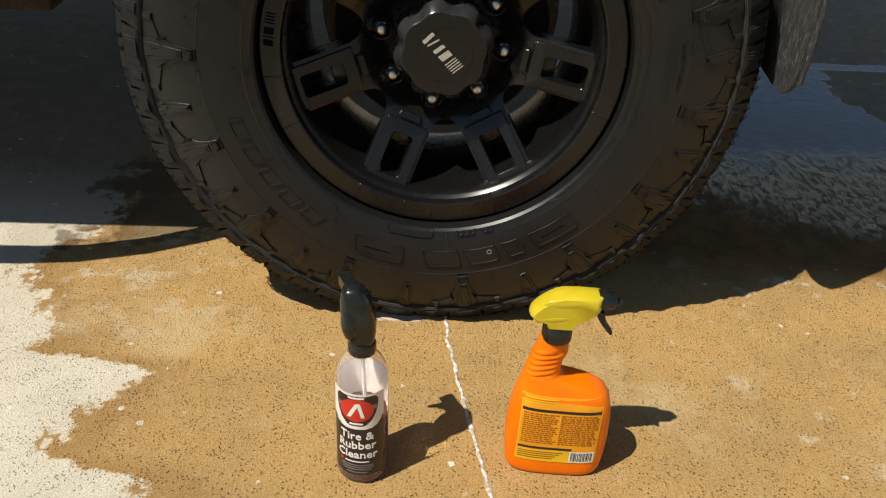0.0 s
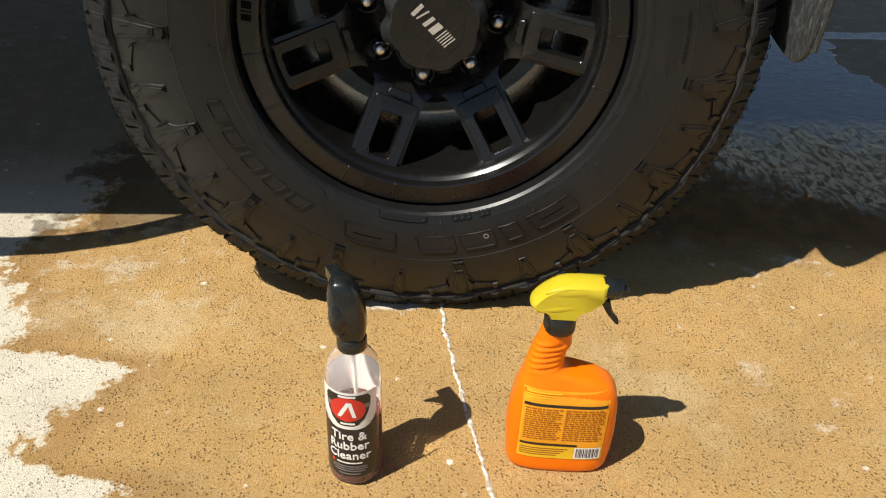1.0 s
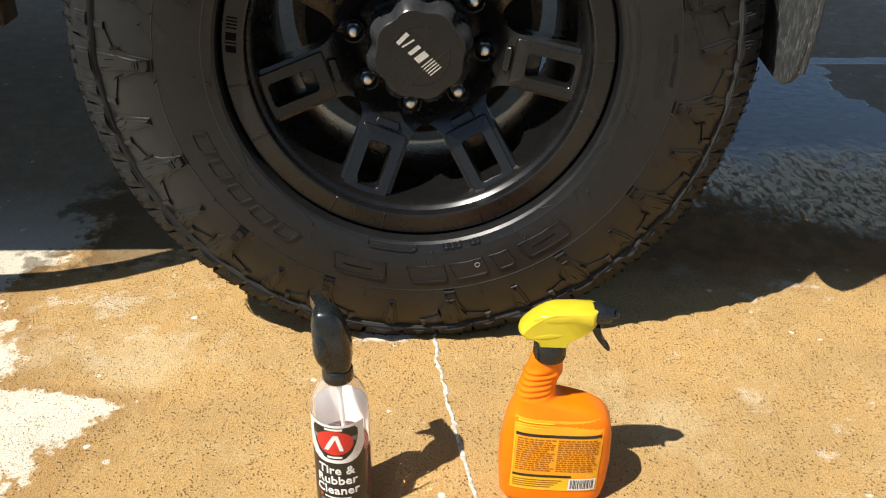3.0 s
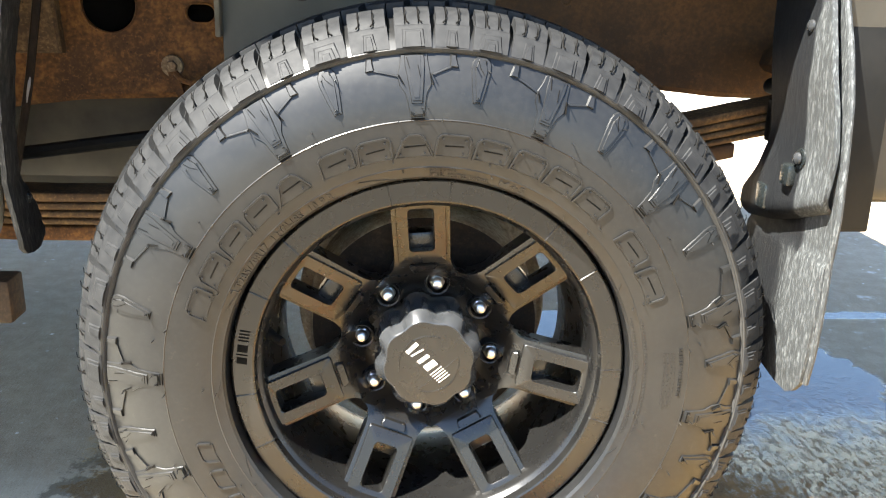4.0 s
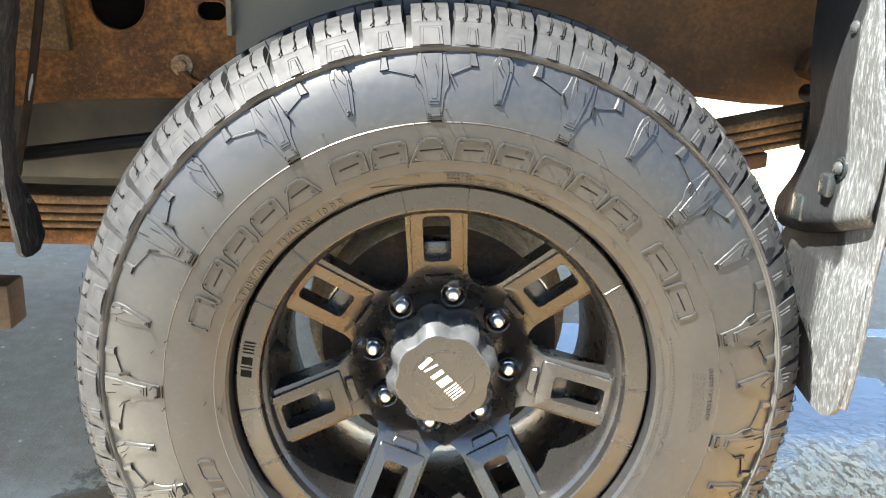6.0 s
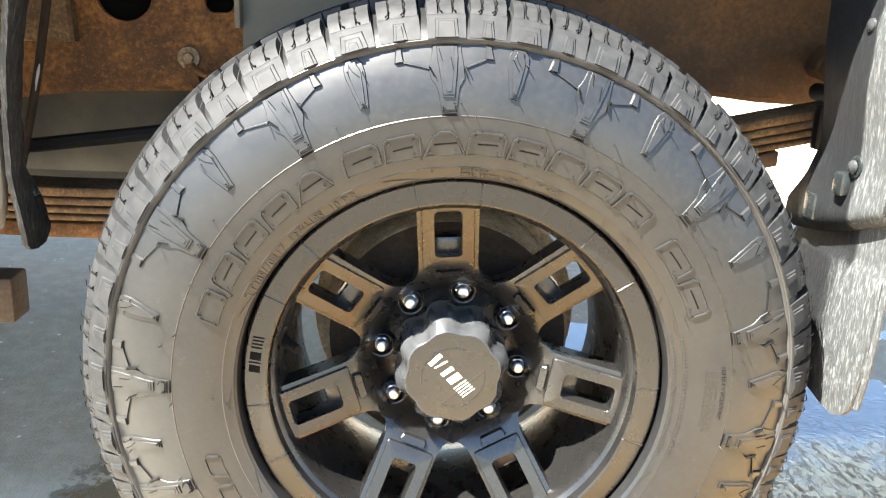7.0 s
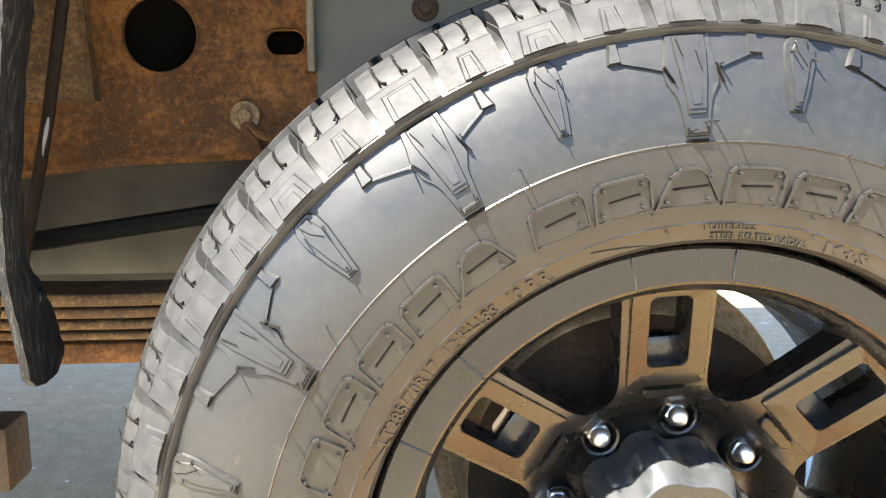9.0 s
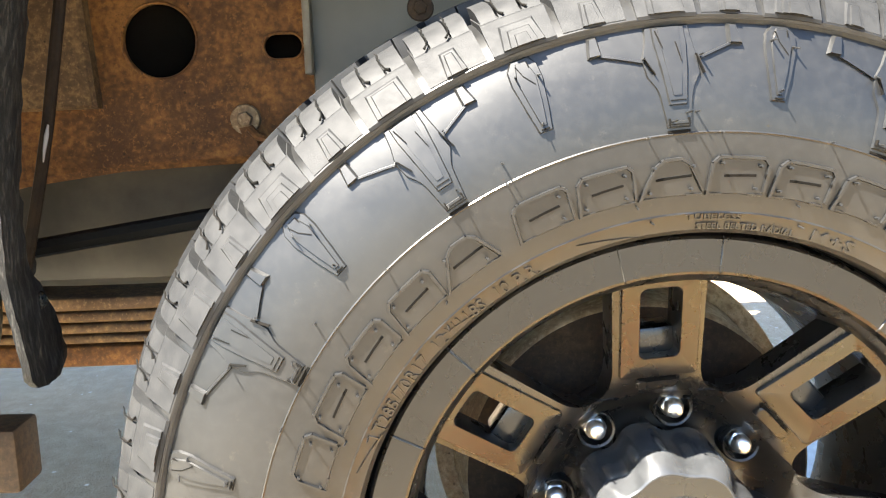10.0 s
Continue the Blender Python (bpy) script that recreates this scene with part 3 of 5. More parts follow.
for a, b in zip(BIG_AT, BIG_AT[1:]):
    for k in range(4):
        part("tread_block", blocks[kinds[k]], TREAD, tyre, at=turned(a + (b - a) * k / 4) @ Matrix.Diagonal(((b - a) / 27.3, 1, 1, 1)))


# black tubes on the block's face paint the shade inside its sipes
def sipe_mesh(slant):
    bm = bmesh.new()
    face = [(0.3735, -0.0886), (0.3940, -0.0728), (0.3960, -0.0704), (0.3990, -0.0686), (0.4072, -0.0596), (0.4135, -0.0446)]
    for a in (-1.15, 1.05):
        pts = []
        for r, d in ((0.4125, 0.0), (0.4100, 0.12), (0.4072, -0.05), (0.4030, 0.05), (0.3995, 0.15 * slant), (0.3975, 0.5 * slant)):
            w = radians(a + d) * r
            pts.append(at_wheel(w, r, interp(face, r) - 0.0002))
        tube(bm, pts, [0.0004, 0.0006, 0.0006, 0.0006, 0.0006, 0.0010], 6)
    return finish(bm)


sipes = [sipe_mesh(1), sipe_mesh(-1)]
for a, b in zip(BIG_AT, BIG_AT[1:]):
    for k in range(4):
        part("sipe_shade", sipes[k % 2], SHADE_TRIM_BLACK, tyre, at=turned(a + (b - a) * k / 4) @ Matrix.Diagonal(((b - a) / 27.3, 1, 1, 1)))


def inner_block(y0, y1, w, lean):
    bm = bmesh.new()
    for a, b in ((-w, -0.1), (0.1, w)):
        sec = [(0.402, y0), (0.4178, y0 + 0.001), (0.4192, (y0 + y1) / 2), (0.4200, y1 - 0.001), (0.402, y1)]
        sweep(bm, sec, a, b, 2)
    for v in bm.verts:
        v.co = turned(lean * (v.co.y - y0)) @ v.co
    return finish(bm, angle=25)


row_two = inner_block(-0.0125, 0.0150, 2.75, 40)
for a, b in zip(BIG_AT, BIG_AT[1:]):
    for k in range(4):
        part("tread_block", row_two, TREAD, tyre, at=turned(a + (b - a) * (k + 0.45) / 4) @ Matrix.Diagonal(((b - a) / 27.3, 1, 1, 1)))
bm = bmesh.new()
for row, (y0, y1, w) in enumerate(((0.022, 0.060, 0.43), (0.068, 0.098, 0.42), (0.106, 0.160, 0.43))):
    for p, q in zip(BIG_AT, BIG_AT[1:]):
        for k in range(4):
            a, half = p + (q - p) * (k + 0.3 * row) / 4, w * (q - p) / 4
            sweep(bm, [(0.402, y0), (0.4202 - 0.002 * row * (row > 1), y0 + 0.002), (0.4206 - 0.0045 * row, y1 - 0.002), (0.400, y1)], a - half, a + half, 2)
tagged(part("tread_rows", bm, TREAD, tyre, angle=25), kind="stuff")


# paler ring paints the top-lit line on the rubber ledge
bm = bmesh.new()
revolve(bm, [(0.3666, -0.0833), (0.3674, -0.0844), (0.3685, -0.0855), (0.3697, -0.0865), (0.3708, -0.0869)], 208)
part("lit_ledge_ring", bm, LEDGE_LIGHT, tyre, "pale bead under the tread edge, coloured as if lit from above")


def raised_mark(degrees, r0, r1, half, slot, lean=0.0, top=1.0):
    """A plain raised arch, a black bar painting its slot's shade, standing where a sidewall character stands."""
    bm = bmesh.new()
    t = half * top

    def place(u, r):
        return u + lean * (r - r0), r

    body = [(r0 + (r1 - r0) * f, *(place(s * (half + (t - half) * f), 0)[0] + lean * (r1 - r0) * f + lean * r0 for s in (-1, 1))) for f in (0.0, 0.33, 0.66, 1.0)]
    plate(bm, body, 0.0007, 0.0010)
    run = [(-half, r0), (-half + (half - t) * 0.84, r0 + (r1 - r0) * 0.84), (-t + 0.0035, r1), (t - 0.0035, r1), (half - (half - t) * 0.84, r0 + (r1 - r0) * 0.84), (half, r0 + (r1 - r0) * 0.12)]
    for a, b in zip(run, run[1:]):
        bar_on_flank(bm, place(*a), place(*b), 0.0028, 0.0027)
    for side in (-1, 1):
        c = place(side * half * 0.72, r0 + 0.0006)
        bar_on_flank(bm, (c[0] - half * 0.26, c[1]), (c[0] + half * 0.26, c[1]), 0.0018, 0.0017)
    ob = part("raised_mark", bm, RUBBER, tyre, at=turned(degrees), angle=25)
    if slot:
        bm = bmesh.new()
        m = r0 + (r1 - r0) * 0.50
        bar_on_flank(bm, place(-half * 0.52, m), place(half * 0.62, m + 0.0010), 0.0026, 0.0010)
        part("slot_shade", bm, SHADE_TRIM_BLACK, ob)
    return ob


for k in range(5):
    raised_mark(-70.2 + k * 8.9, 0.2600, 0.2840, (0.0165, 0.0185, 0.0180, 0.0180, 0.0205)[k], k != 0, 0.15, (1.0, 1.0, 1.0, 1.0, 0.45)[k])
for k in range(8):
    raised_mark(-22.8 + k * 8.85, 0.2600, 0.2840, (0.0185, 0.0180, 0.0200, 0.0178, 0.0178, 0.0170, 0.0180, 0.0180)[k], k != 5, 0.10, 0.45 if k == 2 else 1.0)
for k in range(2):
    raised_mark(54.2 + k * 10.4, 0.2610, 0.2840, 0.0200, True)
for k, wide in enumerate((0.031, 0.012, 0.022, 0.024, 0.034)):
    raised_mark((145.5, 158.0, 167.5, 179.0, 197.5)[k], 0.2640, 0.2860, wide, k in (0, 4), -0.25)
for k in range(5):
    raised_mark(-142 + k * 8.0, 0.2630, 0.2800, 0.0125, False, 0.4)


raised_mark(-171.0, 0.2345, 0.2440, 0.0310, False)
for d in (172.5, 170.5, 168.5, 164.2, 162.6):
    raised_mark(d, 0.2370, 0.2430, 0.0030, False)
bm = bmesh.new()
revolve(bm, [(0.0022, 0.0), (0.0024, -0.0006), (0.0036, -0.0006), (0.0038, 0.0)], 20)
part("paint_dot", bm, LABEL_GREY, tyre, "small pale grey paint ring", at=Matrix.Translation(at_wheel(radians(164.4) * 0.272, 0.272, flank(0.272) - 0.0006)))


def tyre_words(text, degrees, r, size, arc):
    """Writing round the flank, stretched to fill an arc in degrees."""
    bm = letters(text, size, lambda x, y, h: Vector((x, y, h)), 0.0013, 1.1)
    lo, hi = min(v.co.x for v in bm.verts), max(v.co.x for v in bm.verts)
    k = radians(arc) * r / (hi - lo)
    for v in bm.verts:
        rr = r + v.co.y
        v.co = at_wheel((v.co.x - (lo + hi) / 2) * k * rr / r, rr, flank(rr) - v.co.z)
    return tagged(part("moulded_writing", bm, RUBBER, tyre, "moulded size marking in black rubber", at=turned(degrees), smooth=False), kind="stuff")


tyre_words("LT285/70R17  121/118S  10 P.R.", -45.2, 0.2368, 0.0118, 38.0)
tyre_words("TUBELESS", 1.4, 0.2440, 0.0052, 8.4)
tyre_words("STEEL BELTED RADIAL", 6.5, 0.2375, 0.0058, 15.5)
tyre_words("M+S", 20.5, 0.2380, 0.0100, 7.0)
tyre_words("SAFETY WARNING", 88.0, 0.2885, 0.0062, 12.0)
# fine print below it, too small to read
bm = bmesh.new()
rng = random.Random(3)
for row in range(4):
    r = 0.2835 - 0.0038 * row
    u, end = -0.034, 0.030 + 0.008 * rng.random()
    while u < end:
        w = 0.002 + 0.005 * rng.random()
        plate(bm, [(r - 0.0011, u, u + w), (r + 0.0011, u, u + w)], 0.0006, 0.0002)
        u += w + 0.0014
for row in range(2):
    r = 0.2405 + 0.0110 * row
    for k in range(34):
        u = -0.075 + k * 0.0044
        plate(bm, [(r - 0.0014, u, u + 0.0028), (r + 0.0014, u, u + 0.0028)], 0.0007, 0.0003)
tagged(part("fine_print", bm, RUBBER, tyre, "rows of tiny moulded writing in black rubber", at=turned(90.0)), kind="stuff")
# moulding whiskers and radial seams
bm = bmesh.new()
rng = random.Random(8)
for k in range(26):
    a = -4.2 + (k + 0.5 * rng.random()) * 360 / 26
    for r in (0.300, 0.2575, 0.245) if k % 2 else (0.300, 0.3125):
        c = at_wheel(radians(a + 4 * rng.random()) * r, r, flank(r))
        tube(bm, [c, c + Vector((rng.uniform(-0.001, 0.001), -0.006 - 0.004 * rng.random(), rng.uniform(-0.001, 0.001)))], [0.0007, 0.00055], 5)
for a, b in zip(BIG_AT, BIG_AT[1:]):
    for d, r in ((0.9, 0.312), (-0.9, 0.307), ((b - a) / 2 - 1.0, 0.3255), (2.9, 0.347), (-3.0, 0.347), ((b - a) / 2 - 2.0, 0.357), ((b - a) / 2 + 0.2, 0.354)):
        c = at_wheel(radians(a + d) * r, r, flank(r) - 0.002)
        tube(bm, [c, c + Vector((rng.uniform(-0.002, 0.002), -0.006 - 0.004 * rng.random(), rng.uniform(-0.002, 0.002)))], [0.0007, 0.00055], 5)
for d in [-70.2 + k * 8.9 for k in range(5)] + [-22.8 + k * 8.85 for k in range(8)] + [54.2, 64.6]:
    for dd, r in ((-3.0, 0.2645), (2.6, 0.2645), (-2.2, 0.2800), (2.8, 0.2790)):
        if rng.random() < 0.75:
            c = at_wheel(radians(d + dd) * r, r, flank(r) - 0.001)
            tube(bm, [c, c + Vector((0.0006, -0.0030 - 0.002 * rng.random(), 0.0004))], [0.0010, 0.0009], 6)
for k in range(14):
    bar_on_flank(bm, (radians(k * 360 / 14 + 11) * 0.24, 0.2365), (radians(k * 360 / 14 + 11) * 0.24, 0.2435), 0.0010, 0.0009)
tagged(part("whisker_fuzz", bm, RUBBER, tyre, "thin rubber moulding whiskers"), kind="stuff")

# ---- the alloy rim
SPOKE_TURN, SPOKES = -3.9, 7
bm = bmesh.new()
revolve(bm, [(0.2255, -0.049), (0.2325, -0.0560), (0.2325, -0.0620), (0.2312, -0.0685), (0.2298, -0.0712), (0.2280, -0.0724), (0.2060, -0.0728), (0.2040, -0.0716), (0.2032, -0.0690),
             (0.2018, -0.0620), (0.1985, -0.0580), (0.1965, -0.0550), (0.1945, -0.040), (0.1925, -0.010), (0.186, 0.030), (0.188, 0.120), (0.196, 0.150), (0.200, 0.160), (0.222, 0.164), (0.2255, 0.150),
             (0.2130, 0.140), (0.2000, 0.120), (0.198, 0.030), (0.206, -0.030), (0.216, -0.050)], 196, closed=True)
rim = part("rim", bm, RIM, wheel, "satin black seven-spoke alloy rim", angle=28)

FACE = [(0.040, 0.026), (0.074, 0.024), (0.082, 0.020), (0.090, 0.012), (0.098, 0.002), (0.106, -0.006), (0.114, -0.0115), (0.124, -0.0160), (0.136, -0.0205), (0.160, -0.0290), (0.196, -0.0410), (0.206, -0.0450)]
HALF = math.tan(math.pi / SPOKES)


def spoke_half(r):
    if r <= 0.0975:
        return r * HALF
    if r < 0.122:
        f = (r - 0.0975) / (0.122 - 0.0975)
        return 0.0335 + (0.0975 * HALF - 0.0335) * (1 - math.sqrt(1 - (1 - f) ** 2))
    return 0.0335 + (r - 0.122) * 0.012


def spoke_mesh():
    """One sector of the wheel's face: hub, fillets and a spoke with a window through it."""
    rs = [0.040, 0.066, 0.074, 0.080, 0.086, 0.092, 0.0975, 0.0982, 0.1000, 0.1030, 0.1065, 0.1110, 0.1165, 0.1220, 0.1330, 0.1500, 0.1700, 0.1905, 0.2000]
    cols = []
    bm = bmesh.new()
    for r in rs:
        h = spoke_half(r)
        w = min(0.0165 if r > 0.115 else h * 0.40, h * 0.9)
        us = [-h, -(h + w) / 2, -w, w, (h + w) / 2, h]
        row = []
        for u in us:
            edge = 0.0022 if (r > 0.0975 and abs(abs(u) - h) < 1e-6) else 0.0
            x, z = (u, r)
            y = interp(FACE, math.hypot(x, z)) + edge
            row.append((bm.verts.new((x, y, z)), bm.verts.new((x, y + (0.035 if r > 0.1 else 0.02) - edge, z))))
        cols.append(row)
    for i in range(len(rs) - 1):
        hole = rs[i] >= 0.1330 - 1e-6 and rs[i + 1] <= 0.1905 + 1e-6
        for j in range(5):
            if hole and j == 2:
                continue
            a, b, c, d = cols[i][j], cols[i][j + 1], cols[i + 1][j + 1], cols[i + 1][j]
            bm.faces.new((a[0], b[0], c[0], d[0]))
            bm.faces.new((d[1], c[1], b[1], a[1]))
        if rs[i] >= 0.0975 - 1e-6:
            for j in (0, 5):
                a, d = cols[i][j], cols[i + 1][j]
                bm.faces.new((a[0], d[0], d[1], a[1]))
        if hole:
            for j in (2, 3):
                a, d = cols[i][j], cols[i + 1][j]
                bm.faces.new((a[0], d[0], d[1], a[1]))
    for i, r in enumerate(rs):
        if abs(r - 0.1330) < 1e-6 or abs(r - 0.1905) < 1e-6:
            a, b = cols[i][2], cols[i][3]
            bm.faces.new((a[0], b[0], b[1], a[1]))
    return finish(bm, angle=40)


def rounded(w0, w1, r0, r1, c, n=4):
    """A trapezoid outline with round corners: half-widths w0 at r0 and w1 at r1."""
    out = []
    for (x, z), start in (((w1 - c, r1 - c), 0), ((-w1 + c, r1 - c), 90), ((-w0 + c, r0 + c), 180), ((w0 - c, r0 + c), 270)):
        for k in range(n + 1):
            a = radians(start + 90 * k / n)
            out.append((x + c * math.cos(a), z + c * math.sin(a)))
    return out


def pad_mesh():
    """The raised frame on a spoke."""
    bm = bmesh.new()
    o, w = rounded(0.0292, 0.0288, 0.1165, 0.1965, 0.003), rounded(0.0148, 0.0150, 0.1335, 0.1895, 0.0050)
    n = len(o)

    def y_at(z):
        return -0.0190 - (z - 0.117) * 0.345

    def ring(outline, k, dy):
        out = []
        for x, z in outline:
            d = math.hypot(x, z - 0.158)
            out.append(bm.verts.new((x - x / d * k, y_at(z) + dy, z - (z - 0.158) / d * k)))
        return out

    rings = [ring(o, 0, 0.022), ring(o, 0, 0.0010), ring(o, 0.0010, 0.0), ring(w, -0.0010, 0.0), ring(w, 0, 0.0010), ring(w, 0.0005, 0.022)]
    for a, b in zip(rings, rings[1:]):
        for k in range(n):
            bm.faces.new((a[k], a[(k + 1) % n], b[(k + 1) % n], b[k]))
    return finish(bm, angle=30)


def clip_mesh():
    bm = bmesh.new()
    prism(bm, rounded(0.0150, 0.0160, 0.1050, 0.1130, 0.0025), -0.0150, 0.004, 1, 0.0012)
    for v in bm.verts:
        v.co.y -= (v.co.z - 0.109) * 0.6
    return finish(bm, angle=30)


def shelf_mesh():
    bm = bmesh.new()
    box(bm, (-0.0165, -0.0120, 0.1310), (0.0165, 0.0180, 0.1530), 0.003)
    return finish(bm, angle=30)


sector, pad, clip, shelf = spoke_mesh(), pad_mesh(), clip_mesh(), shelf_mesh()
for k in range(SPOKES):
    m = turned(SPOKE_TURN + k * 360 / SPOKES)
    part("spoke", sector, RIM, rim, at=m)
    part("spoke_frame", pad, RIM, rim, at=m)
    part("spoke_tab", clip, RIM, rim, at=m)
    part("window_step", shelf, RIM, rim, at=m)
# joints across the lip at each spoke
bm = bmesh.new()
tube(bm, [(0, -0.0450, 0.1980), (0, -0.0716, 0.2045), (0, -0.0729, 0.2060), (0, -0.0726, 0.2280), (0, -0.0700, 0.2308)], 0.0009, 6)
joint = finish(bm)
for k in range(SPOKES):
    for side in (-1, 1):
        part("lip_joint", joint, RIM, rim, at=turned(SPOKE_TURN + k * 360 / SPOKES + side * 9.0))

# hub cap with eight lobes
CAP_TURN = 8.2 + 22.5


def lobed(base, depth, n=96):
    out = []
    for k in range(n):
        a = 2 * math.pi * k / n
        f = math.cos(8 * (a - radians(CAP_TURN)))
        r = base - depth * (0.5 - 0.5 * f) ** 1.5
        out.append((r * math.sin(a), r * math.cos(a)))
    return out


bm = bmesh.new()
levels = [(0.0675, 0.0085, 0.020), (0.0665, 0.0085, -0.030), (0.0655, 0.0080, -0.0365), (0.0560, 0.0035, -0.0510), (0.0545, 0.0032, -0.0522)]
rings = [[bm.verts.new((x, y, z)) for x, z in lobed(b, d)] for b, d, y in levels]
for a, b in zip(rings, rings[1:]):
    for k in range(96):
        bm.faces.new((a[k], a[(k + 1) % 96], b[(k + 1) % 96], b[k]))
bm.faces.new(rings[-1])
cap = part("hub_cap", bm, CAP_EDGE, wheel, "black lobed hub cap with silver stripes", angle=22)
bm = bmesh.new()
prism(bm, lobed(0.0538, 0.0032), -0.0526, -0.0515, 1)
part("cap_face", bm, RIM, cap)


def cap_mark(outline, name="silver_mark"):
    m = pose(0, 0, 0, 0, 45.0, 0)
    bm = prism(bmesh.new(), outline, -0.0533, -0.0525, 1)
    for v in bm.verts:
        v.co = m @ v.co
    return part(name, bm, SILVER, cap, "plain silver inlay")


def cap_bar(x0, x1, z0, z1, slant=0.0):
    return [(x0, z0), (x1, z0), (x1 + slant, z1), (x0 + slant, z1)]


cap_mark(cap_bar(-0.0315, -0.0265, -0.0085, 0.0090))
cap_mark(cap_bar(-0.0235, -0.0215, -0.0075, 0.0090, 0.004))
cap_mark(cap_bar(-0.0130, -0.0080, -0.0075, 0.0080, 0.002))
cap_mark(cap_bar(-0.0030, 0.0055, -0.0075, 0.0080, 0.002))
for k in range(5):
    cap_mark(cap_bar(0.0105 + 0.0036 * k, 0.0118 + 0.0036 * k, -0.0085, 0.0085, 0.0015), "silver_stripe")
for side in (-1, 1):
    bm = bmesh.new()
    pts = []
    for k in range(25):
        a = radians(48 + side * 90 - 62 + 124 * k / 24)
        pts.append((0.0360 * math.sin(a), -0.0526, 0.0360 * math.cos(a)))
    tube(bm, pts + [pts[0]] if side > 0 else pts, 0.0007, 6)
    part("cap_ridge", bm, RIM, cap)


def nut_mesh():
    bm = bmesh.new()
    revolve(bm, [(0.0, 0.0), (0.0050, 0.0004), (0.0078, 0.0018), (0.0092, 0.0050), (0.0096, 0.0085), (0.0096, 0.0105), (0.0112, 0.0115), (0.0118, 0.0150), (0.0118, 0.034)], 24)
    for v in bm.verts:
        if v.co.y > 0.011:
            a = math.atan2(v.co.x, v.co.z)
            k = 1 - 0.05 * math.cos(6 * a)
            v.co.x, v.co.z = v.co.x * k, v.co.z * k
        v.co.x, v.co.z = v.co.x * 0.78, v.co.z * 0.78
    return finish(bm, angle=40)


def pocket_mesh():
    bm = bmesh.new()
    revolve(bm, [(0.0120, 0.022), (0.0132, 0.0090), (0.0148, 0.0078), (0.0158, 0.0100), (0.0165, 0.026)], 28)
    return finish(bm, angle=40)


nut, pocket = nut_mesh(), pocket_mesh()
for k in range(8):
    a = radians(8.2 + 45 * k)
    m = Matrix.Translation((0.08255 * math.sin(a), 0.0, 0.08255 * math.cos(a)))
    part("lug_nut", nut, CHROME, wheel, "bright steel lug nut", at=m)
    part("nut_seat", pocket, RIM, rim, at=m)

# plain engraved bars on the lip, and the valve
bm = bmesh.new()
for k, (u, w, h) in enumerate(((-0.024, 0.008, 0.012), (-0.0135, 0.0016, 0.013), (-0.0095, 0.009, 0.012), (0.004, 0.0018, 0.012), (0.0080, 0.0018, 0.012), (0.0120, 0.0018, 0.012), (0.0160, 0.0018, 0.012))):
    c = [at_wheel(u + du, 0.218 + dr, -0.0722) for du, dr in ((0, -h / 2), (w, -h / 2), (w, h / 2), (0, h / 2))]
    lo = [bm.verts.new(p) for p in c]
    hi = [bm.verts.new(p - Vector((0, 0.0008, 0))) for p in c]
    bm.faces.new(hi)
    for j in range(4):
        bm.faces.new((lo[j], lo[(j + 1) % 4], hi[(j + 1) % 4], hi[j]))
part("lip_mark", bm, SHADE_TRIM_BLACK, rim, "plain black bars on the rim lip", at=turned(-81))
bm = bmesh.new()
a = radians(-80)
c = Vector((math.sin(a), 0, math.cos(a)))
tube(bm, [c * 0.197 + Vector((0, -0.034, 0)), c * 0.190 + Vector((0, -0.040, 0)), c * 0.184 + Vector((0, -0.046, 0)), c * 0.183 + Vector((0, -0.047, 0)), c * 0.175 + Vector((0, -0.056, 0))], [0.008, 0.0065, 0.004, 0.0055, 0.005], 12)
part("valve_stem", bm, SHADE_TRIM_BLACK, rim, "black rubber valve stem")

# brake behind the spokes
brake = thing("drum_brake", "rust-flecked brake drum behind the wheel spokes", "brake", (0, 0, HUB_Z))
# drum front painted dark for its shade, dusty wall painted pale as lit
bm = bmesh.new()
revolve(bm, [(0.0, 0.060), (0.085, 0.060), (0.092, 0.066), (0.092, 0.070), (0.140, 0.070), (0.1485, 0.073)], 96)
drum = part("drum", bm, DARK_RUST, brake)
bm = bmesh.new()
revolve(bm, [(0.1485, 0.073), (0.1520, 0.078), (0.1560, 0.150), (0.1580, 0.160), (0.1740, 0.163), (0.1755, 0.166), (0.1740, 0.172), (0.0, 0.174)], 96)
part("drum_wall", bm, LIT_DRUM_RUST, drum, "dusty drum wall painted paler as if lit")
bm = bmesh.new()
revolve(bm, [(0.0, 0.180), (0.150, 0.180), (0.154, 0.184), (0.150, 0.190), (0.0, 0.192)], 64)
part("backing_plate", bm, DARK_STEEL, brake)
bm = bmesh.new()
tube(bm, [(0, 0.172, 0), (0, 0.30, 0), (0, 1.40, 0)], 0.045, 20)
part("axle_tube", bm, DARK_STEEL, brake)

# ---------------------------------------------------------------- truck
truck = thing("pickup_truck", "grey-beige pickup truck bed side over a rusty ladder frame", "truck", (0, 0, 0))


TAIL = 0.96


def panel_foot(x):
    """Height of the side panel's lower edge, with the wheel arch."""
    ends = interp([(-2.6, 0.50), (-0.53, 0.533), (-0.505, 0.537), (-0.493, 0.548), (-0.487, 0.575), (-0.484, 0.62)], x) if x < 0 else interp([(0.452, 0.68), (0.453, 0.62), (0.459, 0.596), (0.48, 0.588), (0.54, 0.590), (1.4, 0.60)], x)
    if -0.484 < x < 0.452:
        f = (x + 0.022) / (0.462 if x < 0 else 0.474)
        return 0.62 + 0.33 * max(0.0, 1 - f ** (10 if x < 0 else 28)) ** 0.5
    return ends


